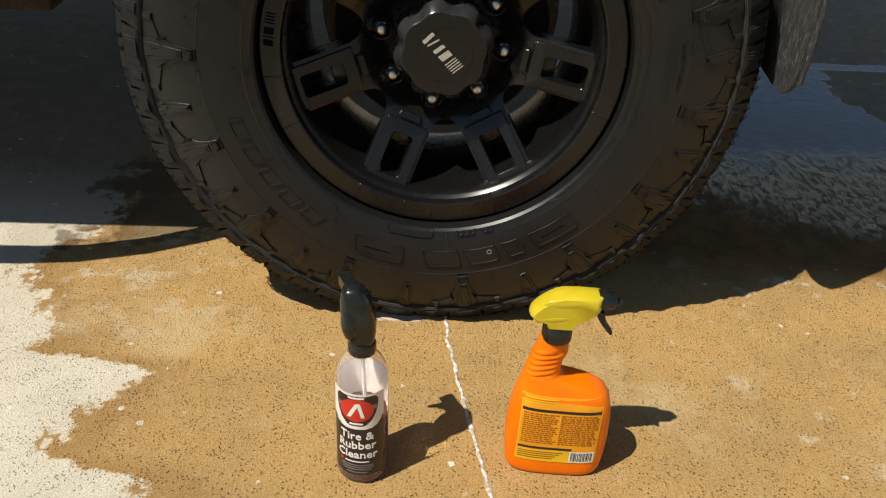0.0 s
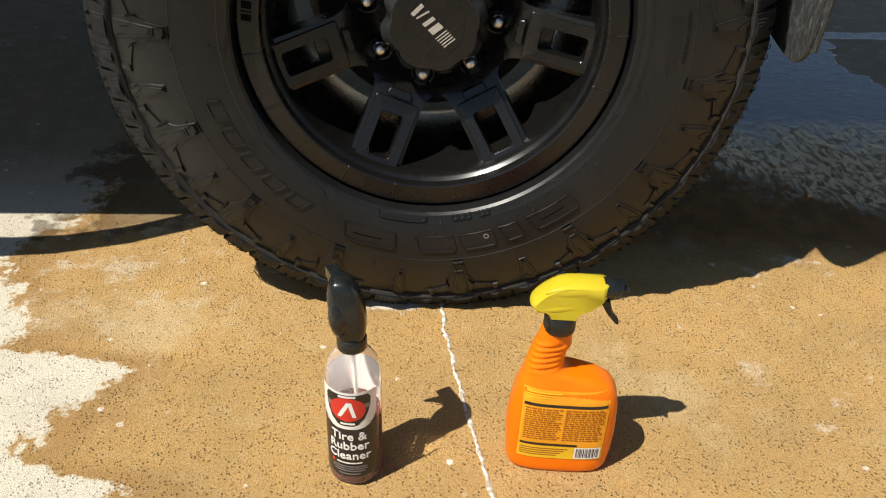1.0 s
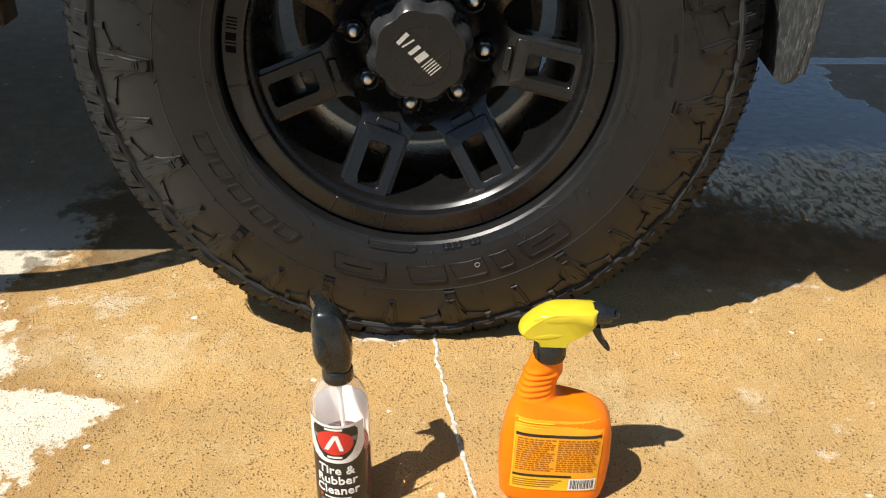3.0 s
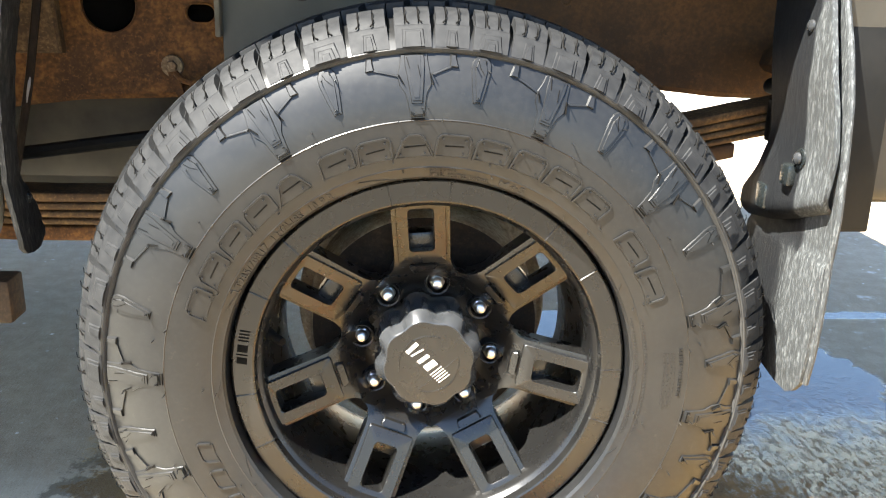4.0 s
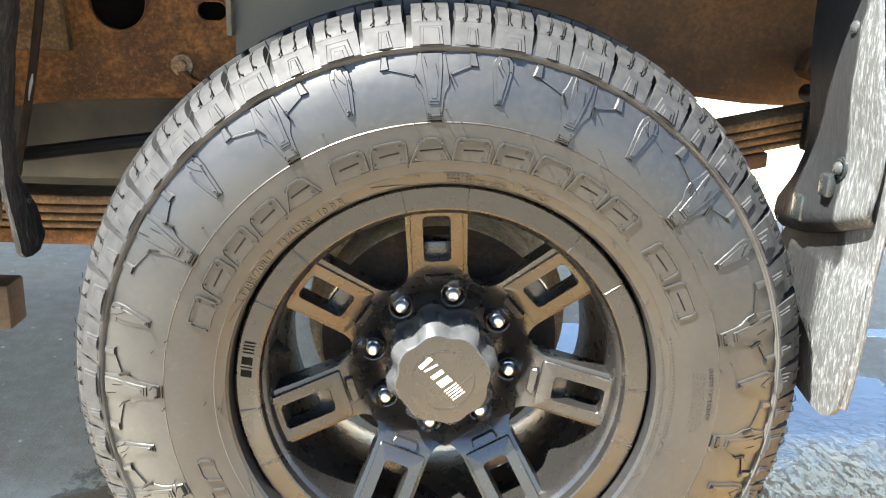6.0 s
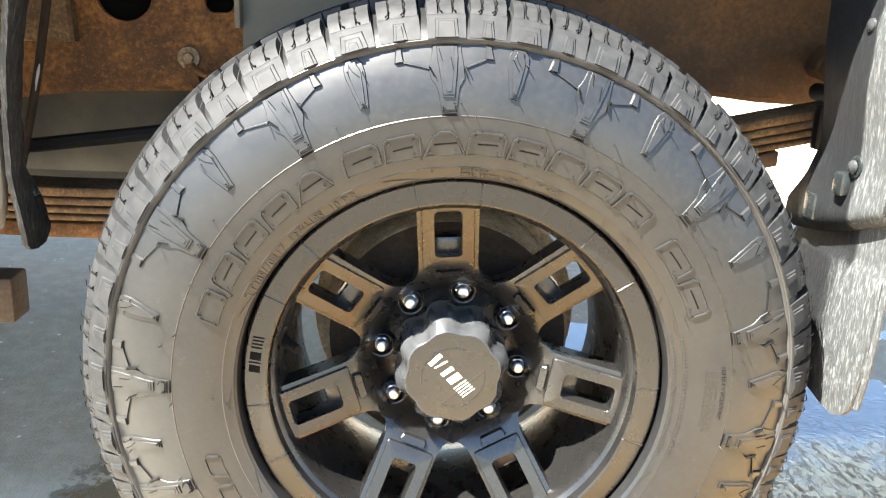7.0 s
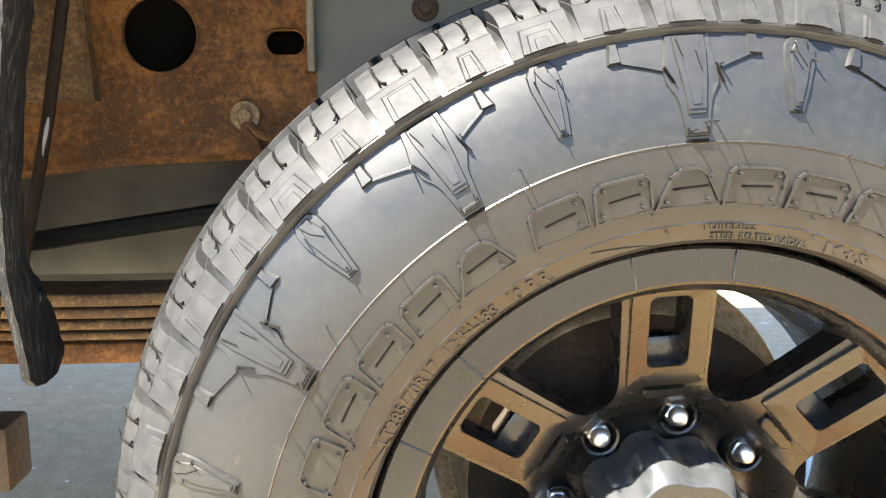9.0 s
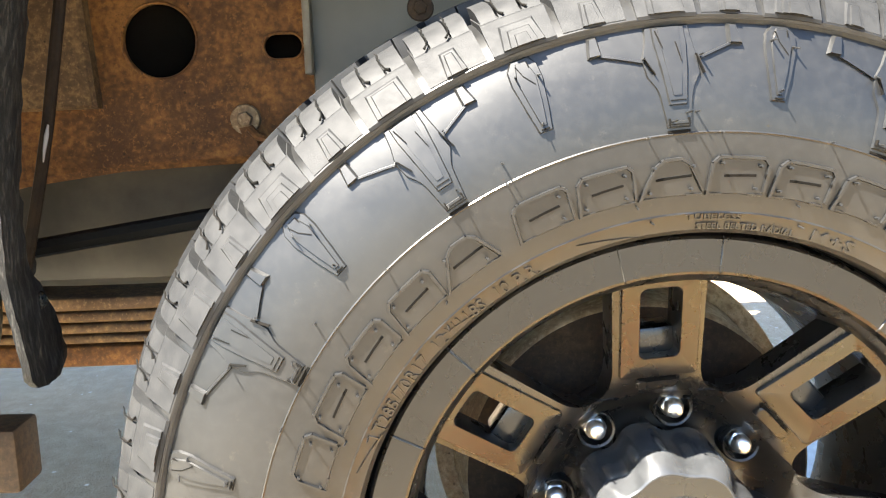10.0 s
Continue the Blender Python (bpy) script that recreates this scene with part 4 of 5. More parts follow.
def flare(z):
    """How far the bed side swells out at a height."""
    return interp([(0.55, 0.0), (0.62, 0.006), (0.80, 0.022), (0.86, 0.034), (0.93, 0.055), (1.00, 0.068), (1.04, 0.074), (1.30, 0.070), (1.42, 0.06)], z)


def side_panel(y, name, way=-1, lift=0.0):
    """The bed's outer skin, swelling over its wheel arch, with a rolled lower edge."""
    xs = [-2.6, -1.6, -0.9, -0.6] + [-0.53 + 0.0035 * k for k in range(24)] + [-0.44 + 0.02 * k for k in range(43)] + [0.420 + 0.004 * k for k in range(20)] + [0.6, 0.8, TAIL]
    bm = bmesh.new()
    rows = []
    for x in sorted(set(round(v, 4) for v in xs)):
        z = panel_foot(x) + lift
        deep = 0.4 if -0.54 < x < 0.3 else 1.0
        row = [(0.030 * deep, z + 0.016), (0.028 * deep, z + 0.004), (0.016 * deep, z - 0.001), (0.007, z + 0.003), (0.002, z + 0.010), (0.0, z + 0.022)]
        top = max(z + 0.08, 1.04)
        row += [(0.0, z + 0.022 + (top - z - 0.022) * k / 8) for k in range(1, 9)] + [(0.0, 1.25), (0.0, 1.42), (0.03, 1.42)]
        rows.append([bm.verts.new((x, y + way * (flare(pz) - dy), pz)) for dy, pz in row])
    for a, b in zip(rows, rows[1:]):
        for j in range(len(a) - 1):
            bm.faces.new((a[j], a[j + 1], b[j + 1], b[j]))
    return part(name, bm, PAINT, truck, "grey-beige painted bed side panel", angle=50)


side_panel(-0.022, "bed_side")
side_panel(1.79, "far_bed_side", 1, 0.12)
bm = bmesh.new()
box(bm, (-2.6, -0.060, 1.0), (TAIL, 1.80, 1.05))
part("bed_floor", bm, DARK_STEEL, truck)
bm = bmesh.new()
box(bm, (TAIL - 0.03, -0.02, 0.92), (TAIL, 1.79, 1.42), 0.006)
part("tailgate", bm, PAINT, truck)
bm = bmesh.new()
box(bm, (-2.6, -0.016, 0.50), (-2.5, 1.79, 1.42))
part("bed_front", bm, DARK_STEEL, truck)
# folded sill of the bed above the rail
bm = bmesh.new()
sec = []
for x, z in ((-0.75, 0.94), (-0.40, 0.917), (-0.11, 0.897), (0.0, 0.888), (0.34, 0.883), (0.47, 0.866), (0.7, 0.862), (0.92, 0.862)):
    sec.append([bm.verts.new((x, py, pz)) for py, pz in ((0.200, z + 0.030), (0.206, z + 0.004), (0.230, z), (0.250, z + 0.006), (0.250, 1.0), (0.196, 1.0), (0.194, z + 0.060))])
for a, b in zip(sec, sec[1:]):
    for j in range(7):
        bm.faces.new((a[j], a[(j + 1) % 7], b[(j + 1) % 7], b[j]))
bed_sill = part("bed_sill", bm, DARK_STEEL, truck)
for x0, x1, z in ((-0.75, -0.50, 0.84), (-0.50, 0.011, 0.83), (0.099, 0.38, 0.81), (0.38, 0.92, 0.80)):
    bm = bmesh.new()
    box(bm, (x0, 0.40, z), (x1, 0.52 if x0 < 0.2 else 1.40, 1.0), 0.004)
    part("crossmember", bm, DARK_STEEL, truck)


def ring_of(x, z, r, stretch=0.0, segs=40):
    return [(x + r * math.cos(a) + (stretch if math.cos(a) > 0 else -stretch), z + r * math.sin(a)) for a in (2 * math.pi * k / segs for k in range(segs))]


HOLES = [(-0.449, 0.793, 0.0380, 0.0), (-0.320, 0.784, 0.0125, 0.0075)]


def rail(y, name, holes=()):
    """The frame rail as a closed box, with holes cut through its outer web."""
    bm = bmesh.new()
    xs = [-2.5, -1.2, -0.80, -0.62, -0.50, -0.395, -0.30, -0.10, 0.10, 0.30, 0.45, 0.60, 0.92]
    bot = [0.46, 0.50, 0.595, 0.642, 0.657, 0.661, 0.665, 0.678, 0.689, 0.691, 0.676, 0.672, 0.672]
    top = [0.62, 0.66, 0.80, 0.862, 0.872, 0.874, 0.872, 0.862, 0.854, 0.846, 0.836, 0.832, 0.832]
    r, sec = 0.008, []
    for x, b, t in zip(xs, bot, top):
        sec.append([bm.verts.new((x, py, pz)) for py, pz in ((y, t - r), (y + r, t), (y + 0.16, t), (y + 0.16, b), (y + r, b), (y, b + r))])
    for a, b in zip(sec, sec[1:]):
        for j in range(5):
            bm.faces.new((a[j], a[j + 1], b[j + 1], b[j]))
    for ring in (sec[0], sec[-1]):
        bm.faces.new(ring)
    loop = [v[0] for v in sec] + [v[5] for v in reversed(sec)]
    edges = [bm.edges.get((p, q)) or bm.edges.new((p, q)) for p, q in zip(loop, loop[1:] + loop[:1])]
    walls = []
    for hole in holes:
        front = [bm.verts.new((px, y, pz)) for px, pz in ring_of(*hole)]
        back = [bm.verts.new((v.co.x, y + 0.0065, v.co.z)) for v in front]
        n = len(front)
        edges += [bm.edges.new((front[k], front[(k + 1) % n])) for k in range(n)]
        walls += [(front[k], front[(k + 1) % n], back[(k + 1) % n], back[k]) for k in range(n)]
    bmesh.ops.triangle_fill(bm, use_beauty=True, use_dissolve=False, edges=edges)
    for w in walls:
        bm.faces.new(w)
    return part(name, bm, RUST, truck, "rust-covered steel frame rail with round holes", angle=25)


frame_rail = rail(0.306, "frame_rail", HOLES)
rail(1.45, "far_frame_rail")


for x, z, r, s in HOLES:
    bm = bmesh.new()
    pts = [(px, 0.3048, pz) for px, pz in ring_of(x, z, r + 0.0012, s)]
    tube(bm, pts + pts[:1], 0.0016, 6)
    part("hole_rim", bm, RUST, frame_rail)
# small shallow rusted holes, drawn as rimmed plugs added on the web
for x, z in ((0.211, 0.814), (0.389, 0.826)):
    bm = bmesh.new()
    revolve(bm, [(0.0, 0.0005), (0.0052, 0.0), (0.0062, -0.0018), (0.0085, -0.0014), (0.0092, 0.0015)], 24)
    part("hole_plug", bm, RUST, frame_rail, at=pose(x, 0.306, z))
# black sheet inside the rail paints the shade behind its holes
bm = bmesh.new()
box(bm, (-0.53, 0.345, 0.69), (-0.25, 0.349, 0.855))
part("hole_shade_sheet", bm, SHADE_TRIM_BLACK, frame_rail)
# gusset welded on the rail, its edge proud of the web
bm = bmesh.new()
prism(bm, [(-0.72, 0.722), (-0.514, 0.725), (-0.519, 0.812), (-0.522, 0.868), (-0.72, 0.868)], 0.284, 0.307, 1, 0.005)
part("gusset", bm, RUST_LEAF, frame_rail)
# grey hanger plate with bolts
bm = bmesh.new()
prism(bm, [(-0.288, 0.60), (0.02, 0.60), (0.100, 0.72), (0.105, 0.812), (0.097, 0.835), (0.078, 0.852), (0.045, 0.859), (-0.105, 0.862), (-0.112, 0.900), (-0.288, 0.905)], 0.294, 0.3055, 1, 0.0015)
hanger = part("hanger_plate", bm, GREY_STEEL, truck, "grey painted spring hanger plate")
bm = bmesh.new()
box(bm, (-0.2945, 0.272, 0.753), (-0.2870, 0.306, 0.920), 0.0015)
part("hanger_flange", bm, PALE_EDGE, hanger)


def bolt(parent, x, y, z, r, washer, material, name="bolt"):
    bm = bmesh.new()
    revolve(bm, [(0.0, -0.009), (r * 0.85, -0.009), (r, -0.0075), (r, -0.002)], 6)
    revolve(bm, [(r * 0.4, -0.0035), (washer, -0.003), (washer + 0.001, 0.0), (washer + 0.001, 0.004)], 28)
    return part(name, bm, material, parent, at=pose(x, y, z, 0, 17, 0), angle=30)


for x, z, d in ((-0.135, 0.849, DARK_RUST), (-0.174, 0.818, DARK_RUST), (-0.194, 0.874, RUST)):
    bolt(hanger, x, 0.294, z, 0.0080, 0.0130, d)
bm = bmesh.new()
tube(bm, [(-0.170, 0.290, 0.900), (-0.169, 0.287, 0.880), (-0.172, 0.288, 0.864), (-0.177, 0.290, 0.850)], [0.006, 0.0055, 0.005, 0.003], 8)
part("wire_tail", bm, DARK_STEEL, hanger)
bolt(frame_rail, -0.364, 0.302, 0.709, 0.0085, 0.0150, BOLT_TAN)
bm = bmesh.new()
tube(bm, [(-0.359, 0.296, 0.700), (-0.350, 0.292, 0.690), (-0.336, 0.290, 0.686), (-0.320, 0.292, 0.691), (-0.305, 0.297, 0.697)], 0.0045, 8)
part("hooked_bracket", bm, RUST, truck)
bm = bmesh.new()
prism(bm, [(-0.370, 0.700), (-0.357, 0.702), (-0.343, 0.655), (-0.352, 0.650)], 0.296, 0.300, 1)
part("bracket_strap", bm, RUST, truck)
# hardware above the rail
for x0, x1, z0, z1, y, mat in ((-0.325, -0.262, 0.880, 0.912, 0.27, RUST_PALE), (-0.385, -0.345, 0.884, 0.93, 0.33, GREY_STEEL), (-0.088, -0.040, 0.858, 0.900, 0.298, RUST), (0.150, 0.178, 0.862, 0.886, 0.36, GREY_STEEL), (0.186, 0.222, 0.868, 0.884, 0.35, RUST_PALE), (0.104, 0.118, 0.85, 0.90, 0.38, DARK_STEEL), (-0.022, -0.008, 0.855, 0.91, 0.31, DARK_STEEL)):
    bm = bmesh.new()
    box(bm, (x0, y, z0), (x1, y + 0.05, z1), 0.004)
    part("frame_bracket", bm, mat, truck)

# leaf spring
SPRING = [(-1.05, 0.580), (-0.80, 0.554), (-0.55, 0.545), (-0.44, 0.545), (-0.20, 0.552), (0.0, 0.588), (0.20, 0.630), (0.38, 0.660), (0.48, 0.682), (0.60, 0.704), (0.78, 0.730)]
spring = None


def leaf(x0, x1, drop, thick, material, y0=0.185, y1=0.250):
    bm = bmesh.new()
    sec = []
    n = 28
    for k in range(n + 1):
        x = x0 + (x1 - x0) * k / n
        z = interp(SPRING, x) - drop
        e = 0.0018
        sec.append([bm.verts.new((x, py, pz)) for py, pz in ((y0 + e, z), (y0, z - e), (y0, z - thick + e), (y0 + e, z - thick), (y1, z - thick), (y1, z))])
    for a, b in zip(sec, sec[1:]):
        for j in range(6):
            bm.faces.new((a[j], a[(j + 1) % 6], b[(j + 1) % 6], b[j]))
    bm.faces.new(sec[0])
    bm.faces.new(sec[-1][::-1])
    return part("leaf" if spring else "leaf_spring", bm, material, spring or truck, "" if spring else "pack of rusty steel spring leaves", angle=50)


spring = leaf(-1.05, 0.78, 0.0, 0.0125, RUST_LEAF)
leaf(-0.95, 0.60, 0.0145, 0.0095, RUST_LEAF)
leaf(-0.85, 0.52, 0.0265, 0.0085, RUST_LEAF)
leaf(-0.75, 0.49, 0.0375, 0.0075, RUST_LEAF)
leaf(-0.66, 0.44, 0.0480, 0.0200, RUST)
bm = bmesh.new()
tube(bm, [(0.515, 0.175, 0.700), (0.515, 0.26, 0.700)], 0.012, 16)
box(bm, (0.478, 0.165, 0.632), (0.496, 0.182, 0.690), 0.003)
part("spring_shackle", bm, DARK_STEEL, truck)
bm = bmesh.new()
o = [(0.512, 0.728), (0.520, 0.718), (0.560, 0.706), (0.566, 0.752), (0.548, 0.764), (0.530, 0.760), (0.517, 0.746)]
prism(bm, o, 0.268, 0.312, 1, 0.004)
part("bump_stop", bm, RUST, truck)
# tank skid behind the front of the spring, and a stay across it
bm = bmesh.new()
prism(bm, [(0.36, 0.56), (0.37, 0.53), (0.42, 0.505), (0.95, 0.505), (0.95, 0.72), (0.362, 0.72)], -1.25, -0.24, 0, 0.008)
part("tank_guard", bm, DUSTY_STEEL, truck, "dull grey tank guard")
bm = bmesh.new()
tube(bm, [(-0.66, 0.27, 0.572), (-0.38, 0.27, 0.612), (-0.20, 0.27, 0.65)], 0.010, 8)
part("stay_rod", bm, DARK_STEEL, truck)
bm = bmesh.new()
tube(bm, [(-0.440, 0.10, 0.95), (-0.458, 0.10, 0.86), (-0.470, 0.10, 0.803), (-0.488, 0.10, 0.713), (-0.499, 0.10, 0.667), (-0.512, 0.10, 0.617), (-0.522, 0.10, 0.580)], 0.0052, 10)
cable = part("brake_cable", bm, CABLE_BROWN, truck, "dark brown brake cable hanging before the frame")
bm = bmesh.new()
tube(bm, [(-0.4865, 0.0958, 0.711), (-0.4885, 0.0953, 0.702), (-0.4915, 0.0952, 0.690), (-0.4935, 0.0956, 0.680)], [0.0008, 0.0020, 0.0014, 0.0006], 8)
part("paint_fleck", bm, LABEL_GREY, cable, "pale paint fleck")
bm = bmesh.new()
tube(bm, [(0.528, 0.255, 0.92), (0.529, 0.255, 0.84), (0.536, 0.255, 0.77), (0.548, 0.258, 0.70)], 0.0055, 8)
part("hose", bm, BLACK_PLASTIC, truck, "black hose hanging behind the wheel")
# cut end of a rusty square tube ahead of the wheel
bm = bmesh.new()
box(bm, (-1.10, 0.112, 0.381), (-0.551, 0.162, 0.442), 0.005)
part("square_tube", bm, DARK_RUST, truck, "sawn end of a rusty square steel tube")
# side step, out to the front, bending in under the body
bm = bmesh.new()
step_pts = [(-2.6, -0.058, 0.36), (-0.95, -0.058, 0.36), (-0.83, -0.057, 0.362), (-0.76, -0.055, 0.38), (-0.69, -0.044, 0.43), (-0.635, -0.022, 0.485), (-0.60, 0.0, 0.53), (-0.585, 0.03, 0.56), (-0.58, 0.20, 0.58)]
tube(bm, step_pts, 0.026, 16)
part("side_step", bm, DARK_STEEL, truck)


# ---- splash guard ahead of the wheel and mud flap behind it
def sheet(bm, rows, thick):
    """A bent sheet: rows of points, thickened along the mean normal."""
    n = (Vector(rows[0][-1]) - Vector(rows[0][0])).cross(Vector(rows[-1][0]) - Vector(rows[0][0])).normalized() * thick
    a = [[bm.verts.new(p) for p in row] for row in rows]
    b = [[bm.verts.new(Vector(p) + n) for p in row] for row in rows]
    h, w = len(rows), len(rows[0])
    for i in range(h - 1):
        for j in range(w - 1):
            bm.faces.new((a[i][j], a[i][j + 1], a[i + 1][j + 1], a[i + 1][j]))
            bm.faces.new((b[i][j], b[i + 1][j], b[i + 1][j + 1], b[i][j + 1]))
    for i in range(h - 1):
        for j in (0, w - 1):
            bm.faces.new((a[i][j], a[i + 1][j], b[i + 1][j], b[i][j]))
    for j in range(w - 1):
        for i in (0, h - 1):
            bm.faces.new((a[i][j], a[i][j + 1], b[i][j + 1], b[i][j]))
    return bm


rng = random.Random(5)
guard = thing("splash_guard", "ragged black plastic splash guard at the wheel arch", "mud flap", (0, 0, 0))
bm = bmesh.new()
rows = []
for k in range(60):
    z = 0.519 + k * 0.0080
    x = interp([(0.512, -0.470), (0.60, -0.478), (0.66, -0.476), (0.72, -0.469), (0.78, -0.459), (0.84, -0.446), (0.92, -0.425), (1.0, -0.39)], z)
    yi = interp([(0.519, 0.026), (0.524, 0.040), (0.532, 0.046), (0.550, 0.045), (0.575, 0.034), (0.60, 0.014), (0.62, 0.004), (0.70, 0.004), (0.80, 0.002), (1.0, 0.0)], z) + rng.uniform(-0.0035, 0.0025)
    y0 = interp([(0.519, -0.014), (0.526, -0.022), (0.56, -0.024), (1.0, -0.024)], z) - flare(z) * 0.9
    row = []
    for j in range(9):
        f = j / 8
        row.append((x + 0.003 + 0.004 * math.sin(3.1 * f) + rng.uniform(-0.0009, 0.0009), y0 + (yi - y0) * f, z + rng.uniform(-0.0006, 0.0006)))
    rows.append(row)
sheet(bm, rows, -0.006)
part("guard_sheet", bm, GUARD, guard, angle=50)
bolt(guard, -0.474, 0.010, 0.580, 0.004, 0.007, BLACK_PLASTIC, "screw")

flap = thing("mud_flap", "scuffed black rubber mud flap bolted behind the wheel", "mud flap", (0, 0, 0))
LEFT = [(0.366, -0.040), (0.3697, 0.0087), (0.3763, 0.021), (0.4285, 0.056), (0.49, 0.092), (0.514, 0.100), (0.56, 0.100), (0.60, 0.075), (0.66, 0.035), (0.75, 0.045), (0.90, 0.08)]
RIGHT = [(0.366, -0.070), (0.3754, -0.089), (0.3916, -0.1045), (0.4295, -0.1123), (0.478, -0.116), (0.5417, -0.1165), (0.593, -0.1213), (0.663, -0.117), (0.72, -0.110), (0.774, -0.093), (0.8225, -0.069), (0.90, -0.04)]
bm = bmesh.new()
rows = []
for k in range(60):
    z = 0.366 + 0.48 * k / 59
    l, r = interp(LEFT, z), interp(RIGHT, z)
    row = []
    for j in range(15):
        f = j / 14
        x = 0.4385 + 0.002 * math.sin(z * 25) + (0.004 if z > 0.54 else 0.0)
        row.append((x, l + (r - l) * f, z))
    rows.append(row)
sheet(bm, rows, 0.005)
part("apron", bm, FLAP, flap, angle=60)
# upper plate, standing off the apron, with a rolled foot
PLATE_L = [(0.547, 0.098), (0.584, 0.097), (0.620, 0.0625), (0.659, 0.0430), (0.744, 0.0517), (0.827, 0.072), (0.90, 0.09)]
PLATE_R = [(0.580, -0.090), (0.597, -0.104), (0.615, -0.112), (0.664, -0.1165), (0.720, -0.109), (0.774, -0.092), (0.8225, -0.068), (0.90, -0.04)]
bm = bmesh.new()
rows = []
for k in range(34):
    row = []
    for j in range(17):
        f = j / 16
        low = interp([(0, 0.5467), (0.45, 0.5608), (0.73, 0.5754), (1, 0.5974)], f)
        z = low + (0.862 - low) * k / 33
        y = interp(PLATE_L, z) + (interp(PLATE_R, z) - interp(PLATE_L, z)) * f
        roll = max(0.0, 1 - (z - low) / 0.020)
        row.append((0.429 + 0.003 * math.sin(z * 31) - 0.006 * math.exp(-((y - 0.03) / 0.03) ** 2) * max(0.0, 1 - abs(z - 0.60) / 0.08) + 0.014 * roll * roll, y, z))
    rows.append(row)
sheet(bm, rows, 0.006)
part("upper_plate", bm, FLAP, flap, angle=60)
bm = bmesh.new()
edge = []
for k in range(40):
    z = 0.392 + 0.468 * k / 39
    edge.append((0.4395, interp(RIGHT, z) - 0.001, z))
tube(bm, edge, 0.0036, 8)
part("flap_border", bm, FLAP, flap)
for y, z in ((-0.034, 0.7957), (-0.0445, 0.6479)):
    bm = bmesh.new()
    revolve(bm, [(0.0, -0.0075), (0.0045, -0.0070), (0.0070, -0.005), (0.0076, -0.002)], 20)
    part("flap_bolt", bm, CAP_EDGE, flap, "round-headed steel bolt", at=pose(0.4245, y, z, 0, 0, -90))
    bm = bmesh.new()
    revolve(bm, [(0.0065, -0.0012), (0.0080, -0.0030), (0.0120, -0.0026), (0.0130, 0.003)], 24)
    part("washer", bm, BLACK_PLASTIC if z < 0.7 else GREY_STEEL, flap, at=pose(0.4265, y, z, 0, 0, -90))
for y, z, w, h in ((-0.029, 0.626, 0.011, 0.013), (0.028, 0.588, 0.013, 0.016)):
    bm = bmesh.new()
    box(bm, (0.414, y - w, z - h), (0.430, y + w, z + h), 0.004)
    part("flap_clip", bm, BLACK_PLASTIC, flap)
# hidden box added behind the flap to stop a sunlight leak
bm = bmesh.new()
box(bm, (0.446, -0.045, 0.56), (0.52, -0.018, 0.86), 0.003)
part("leak_blocker", bm, DARK_STEEL, flap)
# black disc on the apron paints the dark inside a hole
bm = bmesh.new()
revolve(bm, [(0.0, -0.0005), (0.0055, -0.0005), (0.006, 0.001)], 16)
part("flap_hole_shade", bm, SHADE_TRIM_BLACK, flap, at=pose(0.4370, -0.034, 0.413, 0, 0, -90))

# ---------------------------------------------------------------- joint filler on the ground
bm = bmesh.new()
rng = random.Random(11)
line = [(0.30, 0.005), (0.10, 0.012), (-0.05, 0.018), (-0.123, 0.022), (-0.20, 0.031), (-0.272, 0.041), (-0.36, 0.055), (-0.43, 0.066), (-0.60, 0.088), (-1.2, 0.16)]
prev = None
for k in range(420):
    y = 0.10 - 1.0 * k / 419
    x = interp(sorted(line), y)
    w = 0.0030 * (1 + 0.75 * noise.noise((y * 60, 0, 0)) + 0.6 * noise.noise((y * 210, 3, 0)))
    x += 0.0030 * noise.noise((y * 35, 7, 0)) + 0.0016 * noise.noise((y * 160, 9, 0))
    row = [bm.verts.new((x + s * w, y, h)) for s, h in ((-1, -0.0005), (-0.55, 0.0014), (0.1, 0.0020), (0.6, 0.0013), (1, -0.0005))]
    if prev:
        for j in range(4):
            bm.faces.new((prev[j], prev[j + 1], row[j + 1], row[j]))
    prev = row
filler = part("joint_filler", bm, SEALANT, ground)
tagged(filler, "ragged white filler in a concrete joint", kind="structure")

# ---------------------------------------------------------------- bottle of tyre cleaner
B1 = thing("spray_bottle", "clear spray bottle of dark red tyre cleaner with black trigger", "bottle", (-0.0850, -0.3770, 0.0))
R1 = 0.0295
bm = bmesh.new()
BODY1 = [(0.0, 0.002), (0.024, 0.001), (0.0275, 0.003), (R1, 0.008), (R1, 0.1375), (0.0290, 0.1440), (0.0276, 0.1510), (0.0250, 0.1580), (0.0210, 0.1645), (0.0165, 0.1695), (0.0135, 0.1725), (0.0130, 0.1800)]
revolve(bm, BODY1 + [(r - 0.0011, max(z, 0.004)) for r, z in reversed(BODY1[1:])], 48, "z")
b1_body = part("bottle_body", bm, CLEAR, B1, "clear plastic bottle")
b1_body.visible_shadow = False
bm = bmesh.new()
revolve(bm, [(0.0, 0.004), (0.0235, 0.003), (0.0272, 0.0045), (R1 - 0.0004, 0.0085), (R1 - 0.0004, 0.092), (0.0, 0.092)], 40, "z")
part("cleaner", bm, FLUID, b1_body, "dark red cleaning fluid")
bm = bmesh.new()
tube(bm, [(0.004, 0, 0.008), (0.003, 0, 0.10), (0.0, 0, 0.176)], 0.0022, 8)
part("dip_tube", bm, LABEL_WHITE, b1_body)
B1_FACE = -100.0


def on_bottle(u, z, out=0.0003):
    a, z = radians(B1_FACE) + u / R1, 1.2 * z + 0.002
    return Vector(((R1 + out) * math.cos(a), (R1 + out) * math.sin(a), z))


